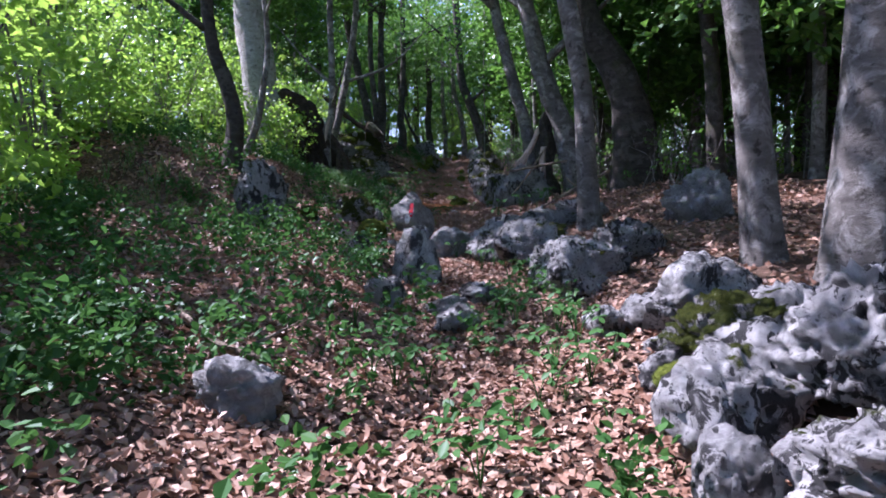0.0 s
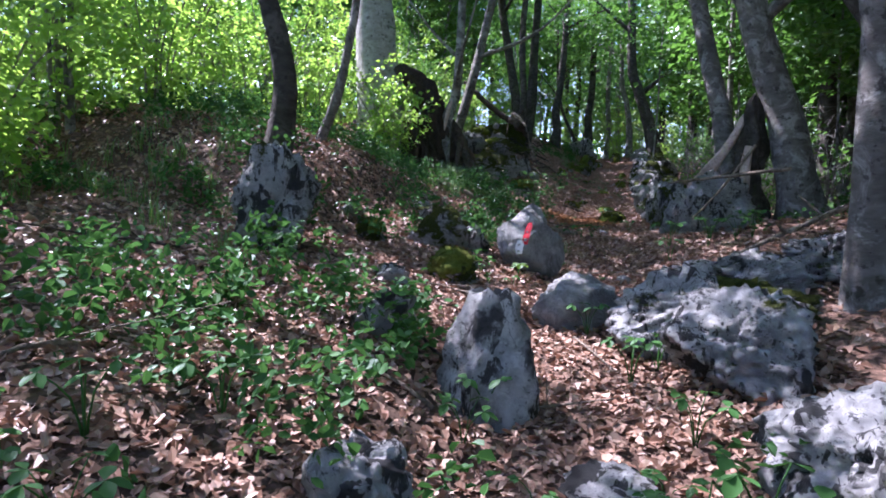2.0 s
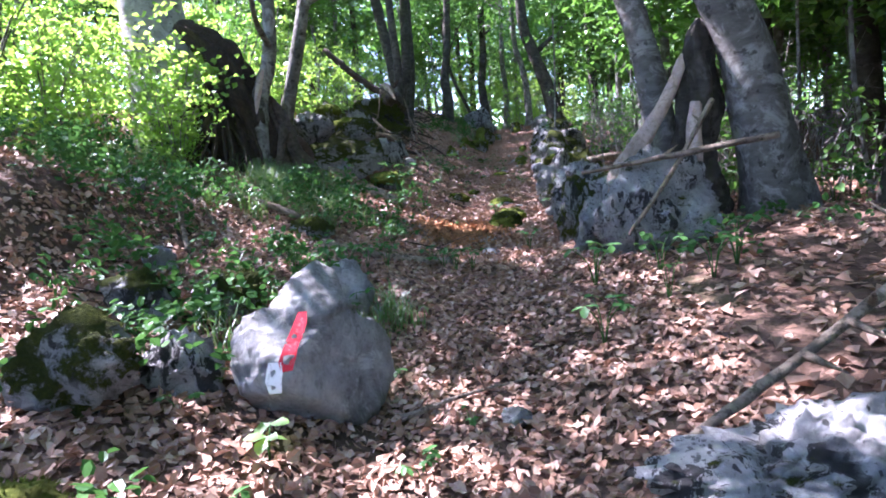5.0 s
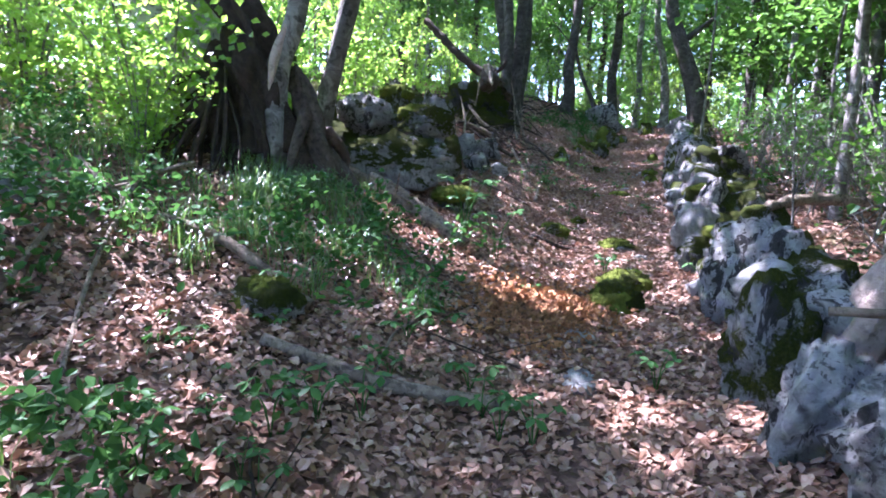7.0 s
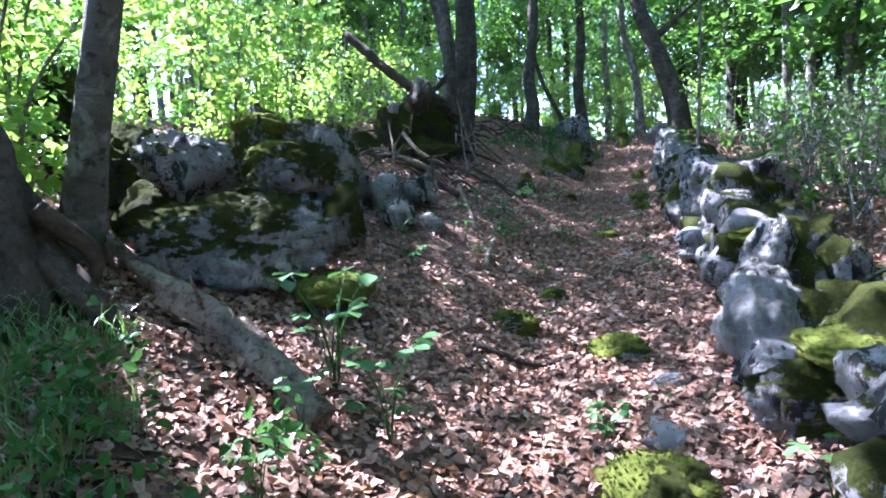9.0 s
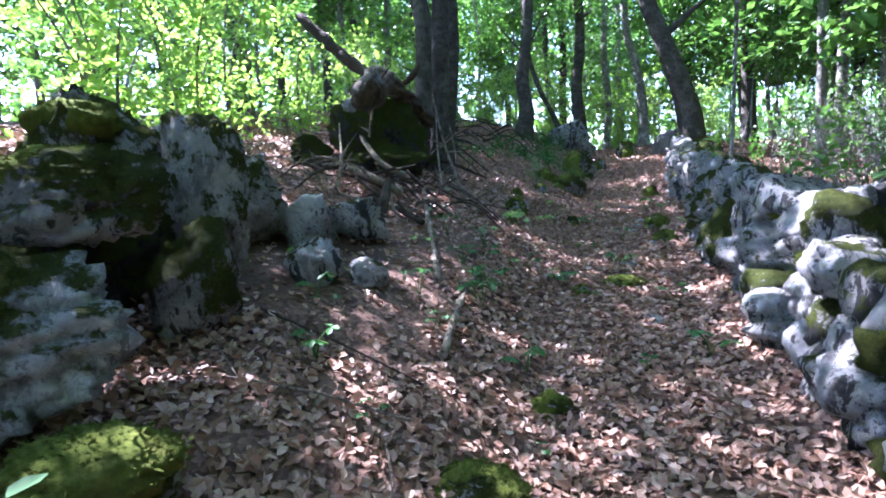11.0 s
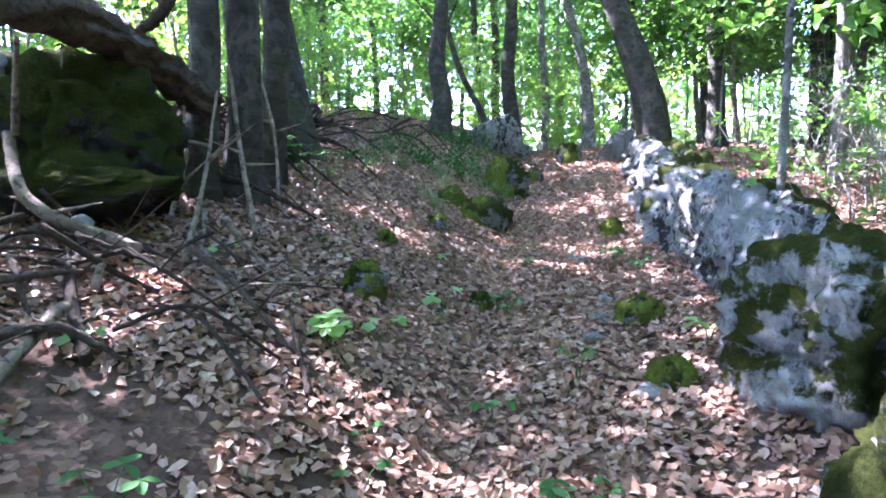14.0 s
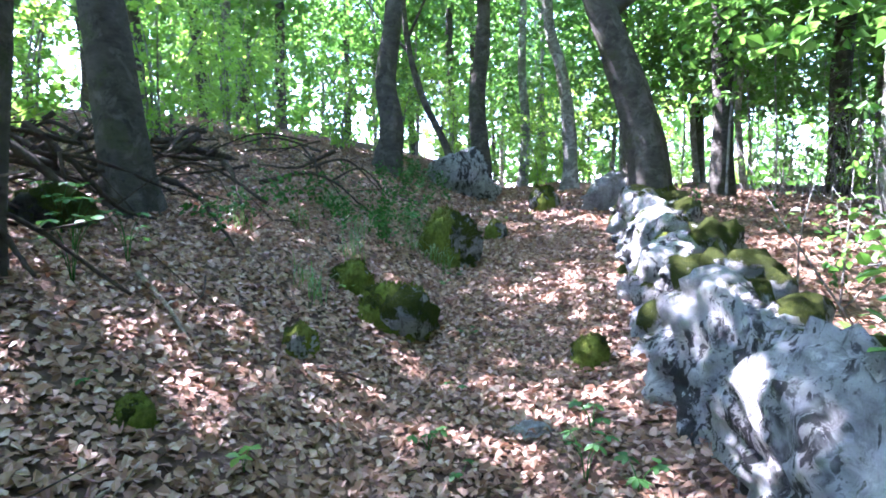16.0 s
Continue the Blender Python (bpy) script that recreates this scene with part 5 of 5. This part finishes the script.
def herb(k, name, label, height, fans, per, leafs, spread):
    """A forest herb: stalks that each carry a fan of leaves."""
    q = np.random.default_rng(700 + k)
    t = thing(name, (0, -9, 0), label, "plant", "herbs of the forest floor")
    for j in range(fans):
        a = 6.283 * j / fans + q.uniform(-0.4, 0.4)
        end = np.array([math.cos(a) * spread * q.uniform(0.4, 1), math.sin(a) * spread * q.uniform(0.4, 1), height * q.uniform(0.6, 1)])
        line = curve([(0, 0, -0.03), end * np.array([0.3, 0.3, 0.6]), end], 5)
        stalk = part("stalk", mesh_of("stalk", *tube(line, np.linspace(0.004, 0.002, 5), 4, 0, 0, j), HERB), t)
        for i in range(per):
            b = math.degrees(a) - 90 + (i - (per - 1) / 2) * (280 / per) + q.uniform(-12, 12)
            part("leaf", BLADES[leafs], stalk, m=pose(*end, q.uniform(-30, 12), q.uniform(-15, 15), b) @ Matrix.Scale(q.uniform(0.5, 0.85), 4))
    return t


HERBS = [
    herb(0, "herb", "low green herb with fans of toothed leaflets", 0.16, 3, 5, 0, 0.12),
    herb(1, "herb", "low green herb with fans of toothed leaflets", 0.10, 2, 5, 1, 0.10),
    herb(2, "herb", "leafy green woodland herb in leaf litter", 0.22, 4, 4, 0, 0.15),
    herb(3, "seedling", "young light green seedling in leaf litter", 0.13, 2, 4, 2, 0.08),
    herb(4, "sapling", "young sapling with broad heart-shaped leaves", 0.42, 5, 3, 3, 0.18),
]
q = np.random.default_rng(33)
spots = [(0.62, 3.05, 2, 1.2), (0.82, 3.35, 2, 1.3), (0.55, 3.5, 0, 1.3), (0.95, 3.0, 0, 1.3), (0.75, 2.75, 2, 1.1), (0.45, 4.3, 2, 1.2), (0.30, 2.4, 0, 1.2), (0.70, 4.6, 2, 1.4), (0.55, 6.2, 2, 1.0), (1.0, 10.0, 2, 1.4), (1.4, 9.9, 2, 1.3), (1.8, 9.7, 2, 1.4), (-1.05, 13.8, 4, 1.0), (-1.0, 13.4, 4, 0.6), (-0.3, 5.05, 2, 1.0), (0.15, 6.75, 2, 1.1), (0.62, 5.3, 2, 1.1), (-0.5, 8.05, 3, 1.1), (1.3, 9.3, 4, 0.8), (0.9, 9.0, 2, 1.2), (1.6, 9.5, 2, 1.3), (1.0, 13.5, 2, 1.0), (0.25, 13.9, 2, 0.9), (-0.95, 18.3, 2, 1.0), (-0.75, 17.0, 0, 1.2), (-0.75, 17.4, 0, 1.2), (-0.7, 20.0, 3, 1.0), (0.3, 20.0, 2, 0.9), (0.7, 22.0, 2, 1.0), (-1.95, 22.3, 4, 0.9), (-2.0, 22.8, 4, 0.8), (-0.9, 19.7, 3, 1.1), (0.6, 17.9, 0, 0.9), (-0.1, 19.6, 0, 0.9), (-0.3, 18.2, 0, 0.9), (0.45, 2.6, 2, 1.0), (0.1, 1.9, 2, 1.2), (0.75, 3.6, 2, 1.2), (0.3, 3.3, 0, 1.2), (0.5, 3.9, 2, 1.2)]
spots += [(-0.42, 2.80, 2, 1.2), (0.55, 2.74, 2, 1.2), (-0.48, 2.08, 2, 1.2), (-0.30, 2.87, 2, 1.2), (-0.67, 2.10, 2, 1.2), (-0.26, 5.32, 2, 1.2), (0.40, 5.98, 2, 1.2), (0.53, 4.54, 2, 1.2), (0.72, 3.91, 2, 1.2), (-0.64, 3.68, 2, 1.2), (-1.35, 4.23, 2, 1.2), (-1.10, 4.58, 2, 1.2), (-1.12, 10.03, 2, 1), (-0.73, 10.60, 2, 1), (-0.59, 10.73, 2, 1), (-0.04, 10.92, 2, 1), (0.61, 11.62, 2, 1), (0.10, 10.92, 2, 1), (-1.00, 9.98, 2, 1), (-0.81, 10.40, 2, 1), (-0.62, 11.77, 0, 1.2), (-0.74, 13.67, 0, 1.2), (-0.71, 11.55, 0, 1.2), (-0.29, 11.35, 0, 1.2)]
spots += [(-0.17, 11.12, 0, 1.2), (-1.03, 13.81, 4, 1.4), (-0.67, 13.56, 4, 1.1), (-1.51, 16.21, 0, 1.2), (-0.35, 16.39, 0, 1.2), (0.24, 13.95, 0, 1.2), (0.67, 16.80, 0, 1.2), (-1.25, 15.65, 0, 1.2), (-1.27, 18.24, 2, 0.9), (-0.96, 17.52, 2, 0.9), (-0.75, 17.14, 2, 0.9), (-0.70, 16.95, 2, 0.9), (-1.05, 16.68, 2, 0.9), (-0.56, 18.23, 0, 1.1), (-0.29, 18.21, 0, 1.1), (0.21, 18.96, 0, 1.1), (-0.87, 17.97, 0, 1.1), (-0.23, 18.21, 0, 1.1), (-0.18, 21.12, 0, 1.1), (0.90, 21.90, 0, 1.1), (0.77, 22.40, 0, 1.1), (-0.10, 20.96, 0, 1.1), (-0.91, 19.76, 3, 1.2), (-0.88, 19.67, 3, 1.2), (1.02, 20.36, 3, 1.2), (-0.50, 20.74, 3, 1.2), (-2.24, 22.66, 4, 0.8), (-2.48, 22.83, 4, 0.8)]
while len(spots) < 118:
    x, y = q.uniform(-3.6, -0.45), q.uniform(1.0, 5.2)
    spots.append((x, y, int(q.choice([0, 1, 2, 2, 2])), q.uniform(0.8, 1.25)))
while len(spots) < 146:
    x, y = q.uniform(-0.6, 1.0), q.uniform(1.0, 5.2)
    spots.append((x, y, int(q.choice([0, 1, 2])), q.uniform(0.7, 1.2)))
while len(spots) < 200:
    x, y = q.uniform(-2.8, 0.3), q.uniform(7.5, 13.5)
    if not (-0.45 < x and q.uniform() < 0.7):
        spots.append((x, y, int(q.choice([0, 1, 2])), q.uniform(0.6, 1.1)))
while len(spots) < 255:
    x, y = q.uniform(-2.8, 0.5), q.uniform(14, 29)
    spots.append((x, y, int(q.choice([0, 1, 1, 3])), q.uniform(0.5, 0.85)))
while len(spots) < 262:
    x, y = q.uniform(1.5, 4.0), q.uniform(8.5, 28)
    spots.append((x, y, int(q.choice([2, 2, 0])), q.uniform(1.0, 1.8)))
for x, y, k, s in spots:
    if (x + 0.9) ** 2 + (y - 2.05) ** 2 < 0.22:
        continue
    copy_thing(HERBS[k], pose(x, y, gz(x, y), 0, 0, q.uniform(0, 360)) @ Matrix.Scale(s, 4))
for k, t in enumerate(HERBS):
    t.location = (-1.5 - 0.4 * k, 0.4 - 0.2 * k, gz(-1.5 - 0.4 * k, 0.4 - 0.2 * k))

# low undergrowth of the first stretch
c = np.concatenate([np.column_stack([q.uniform(-4.2, -0.6, 380), q.uniform(0.6, 5.8, 380)]), np.column_stack([q.uniform(-6, -2.5, 160), q.uniform(3, 14, 160)]), np.column_stack([q.uniform(-3.3, -0.7, 110), q.uniform(4.6, 9.2, 110)]), np.column_stack([q.uniform(-5.8, -2.7, 110), q.uniform(6.4, 10.5, 110)]), np.column_stack([q.uniform(-0.6, 0.9, 40), q.uniform(0.8, 5, 40)]), np.column_stack([q.uniform(-0.6, 0.6, 26), q.uniform(1.0, 2.4, 26)]), np.column_stack([q.uniform(-2.4, -1.3, 40), q.uniform(1.2, 3.0, 40)]), np.column_stack([q.uniform(-2.7, -0.7, 150), q.uniform(9, 13, 150)]), np.column_stack([q.uniform(-4.6, -2.5, 80), q.uniform(9.5, 12.6, 80)]), np.column_stack([q.uniform(-2.3, -0.8, 100), q.uniform(23.5, 29.5, 100)]), np.column_stack([q.uniform(1.4, 4.5, 90), q.uniform(8.6, 30, 90)])])
c = c[(c[:, 0] + 0.85) ** 2 + (c[:, 1] - 1.9) ** 2 > 0.28]
c = c[0.5 + 0.5 * np.sin(2.1 * c[:, 0] + 1.0) * np.sin(1.9 * c[:, 1]) + q.uniform(0, 0.6, len(c)) > 0.66]
c = np.column_stack([c, ground_z(c[:, 0], c[:, 1]) + q.uniform(0.05, 0.36, len(c))])
tagged(new("undergrowth", mesh_of("undergrowth", *sprays(c, 0.19, 30, 0.054, 640, 0.45, True), HERB, False)), "low dark green undergrowth of small leaves", "undergrowth", kind="stuff")

# grass on the bank
clumps = np.concatenate([q.normal((-2.25, 12.75), (0.30, 0.28), (46, 2)), q.normal((-1.9, 12.6), (0.35, 0.4), (30, 2)), q.normal((-3.6, 12.2), (0.7, 0.5), (45, 2)), q.normal((-1.5, 11.9), (0.5, 0.3), (16, 2)), q.normal((-1.1, 9.2), (0.3, 0.3), (8, 2)), q.normal((-0.35, 9.6), (0.1, 0.15), (8, 2)), q.normal((-2.6, 11.6), (0.8, 0.3), (16, 2)), q.normal((-1.2, 25), (0.5, 1.0), (20, 2)), q.normal((-4.5, 2), (1.0, 1.5), (40, 2)), q.normal((-4.4, 7.6), (0.8, 1.0), (50, 2))])
per = 26
root = np.repeat(clumps, per, 0) + q.normal(scale=0.05, size=(len(clumps) * per, 2))
n = len(root)
base = np.column_stack([root, ground_z(root[:, 0], root[:, 1]) - 0.01])
a = q.uniform(0, 6.283, n)
way_out = np.column_stack([np.cos(a), np.sin(a), np.zeros(n)])
side = np.column_stack([-np.sin(a), np.cos(a), np.zeros(n)]) * 0.0032
ln = q.uniform(0.10, 0.30, n)[:, None]
bend = q.uniform(0.2, 0.8, n)[:, None]
up = np.array([0, 0, 1.0])
m1 = base + up * ln * 0.55 + way_out * ln * bend * 0.25
m2 = base + up * ln * (0.9 - 0.25 * bend) + way_out * ln * bend * 0.75
tip = base + up * ln * (0.9 - 0.5 * bend) + way_out * ln * bend * 1.15
v = np.stack([base - side, base + side, m1 - side, m1 + side, m2 - side * 0.7, m2 + side * 0.7, tip], 1).reshape(-1, 3)
o = (np.arange(n) * 7)[:, None]
f = [*(o + np.array([[0, 1, 3, 2]])).tolist(), *(o + np.array([[2, 3, 5, 4]])).tolist(), *(o + np.array([[4, 5, 6]])).tolist()]
tagged(new("grass", mesh_of("grass", v, f, GRASS, False)), "tufts of long thin woodland grass on the bank", "grass", kind="stuff")


# ---- thickets behind the wall ----
def thicket(k, stems, height, leafy):
    """A tangle of thin grey shoots with few leaves."""
    q = np.random.default_rng(800 + k)
    t = thing("thicket", (0, -8, 0), "tangled thin grey shoots with small leaves", "shrub", "thickets")
    cs = []
    for j in range(stems):
        a, out = q.uniform(0, 6.283), q.uniform(0.1, 0.9)
        foot = np.array([q.normal(scale=0.35), q.normal(scale=0.35), -0.1])
        end = foot + np.array([math.cos(a) * out, math.sin(a) * out, height * q.uniform(0.5, 1.0)])
        line = curve([foot, foot * 0.5 + end * 0.5 + q.normal(scale=0.12, size=3), end], 8)
        wood = [tube(line, np.linspace(0.011, 0.003, 8), 5, 0.05, 0, j)]
        for i in (3, 4, 5, 6, 7):
            w = q.normal(size=3) * 0.22
            if j % 2:
                wood.append(tube([line[i], line[i] + w * 0.5, line[i] + w], [0.004, 0.003, 0.002], 4, 0, 0, i))
            if q.uniform() < leafy:
                cs.append(line[i] + w)
        part("shoot", mesh_of("shoot", *joined(wood), BARK), t)
    part("foliage", mesh_of("foliage", *sprays(np.array(cs), 0.2, 12, 0.07, 820 + k, 0.5, True), LEAF, False), t)
    return t


THICKETS = [thicket(0, 14, 1.3, 0.3), thicket(1, 16, 1.8, 0.35), thicket(2, 12, 0.9, 0.25)]
for i in range(48):
    y = q.uniform(11.5, 31)
    x = float(np.interp(y, FACE_Y, FACE_X)) + q.uniform(1.7, 5.0)
    copy_thing(THICKETS[i % 3], pose(x, y, gz(x, y), 0, 0, q.uniform(0, 360)) @ Matrix.Scale(q.uniform(0.8, 1.3), 4))
for k, t in enumerate(THICKETS):
    t.location = (4 + k, 9.5, gz(4 + k, 9.5))
POLE = tree("young_tree", 4.4, 16.5, straight(0.02, 0.01, 6, 0.05, 91), 0.05, "thin pole-like young tree in the thicket", BARK, 92, 0.3, [((0, 0, 3.6), (1.0, 1.0, 1.8), 34)], 2, 0.4, 7)
for i in range(46):
    x, y = q.uniform(2.6, 11), q.uniform(12, 44)
    copy_thing(POLE, pose(x, y, gz(x, y), q.uniform(-5, 5), q.uniform(-5, 5), q.uniform(0, 360)) @ Matrix.Scale(q.uniform(0.7, 1.25), 4))

# ---- dead leaves ----
def litter(n, x0, x1, y0, y1, size, fine, seed, label):
    q = np.random.default_rng(seed)
    x, y = q.uniform(x0, x1, n), q.uniform(y0, y1, n)
    keep = 0.5 + 0.5 * np.sin(1.3 * x + 2) * np.sin(0.9 * y + x) + q.uniform(0, 1, n) > 0.25
    keep &= ~((x < -0.95) & (x > -2.4) & (y > 15.8) & (y < 18.9) & (q.uniform(0, 1, n) < 0.86))
    x, y = x[keep], y[keep]
    n = len(x)
    lay = np.column_stack([x, y, ground_z(x, y) + q.uniform(0.0, 0.034, n)])
    e = 0.05
    slope = np.column_stack([(ground_z(x - e, y) - ground_z(x + e, y)) / (2 * e), (ground_z(x, y - e) - ground_z(x, y + e)) / (2 * e), np.ones(n)])
    v, f = leaves(lay, slope + 0.36 * q.normal(size=(n, 3)), size, fine, 0.22, seed, None, 0.08)
    tagged(new("leaf_litter", mesh_of("leaf_litter", v, f, DEAD, False)), label, "leaf litter", kind="stuff")


litter(135000, -2.6, 1.4, 0.6, 27, 0.050, True, 8, "curled brown fallen beech leaves covering the path")
litter(64000, -7, -2.6, -1, 32, 0.058, False, 9, "curled brown fallen beech leaves on the bank")
litter(30000, 1.4, 5.5, -1, 32, 0.07, False, 10, "curled brown fallen beech leaves behind the wall")
litter(14000, -2.6, 1.6, 27, 36, 0.075, False, 11, "curled brown fallen beech leaves at the head of the path")
litter(6000, -2.6, 1.4, -2, 0.6, 0.07, False, 12, "curled brown fallen beech leaves at the start of the path")
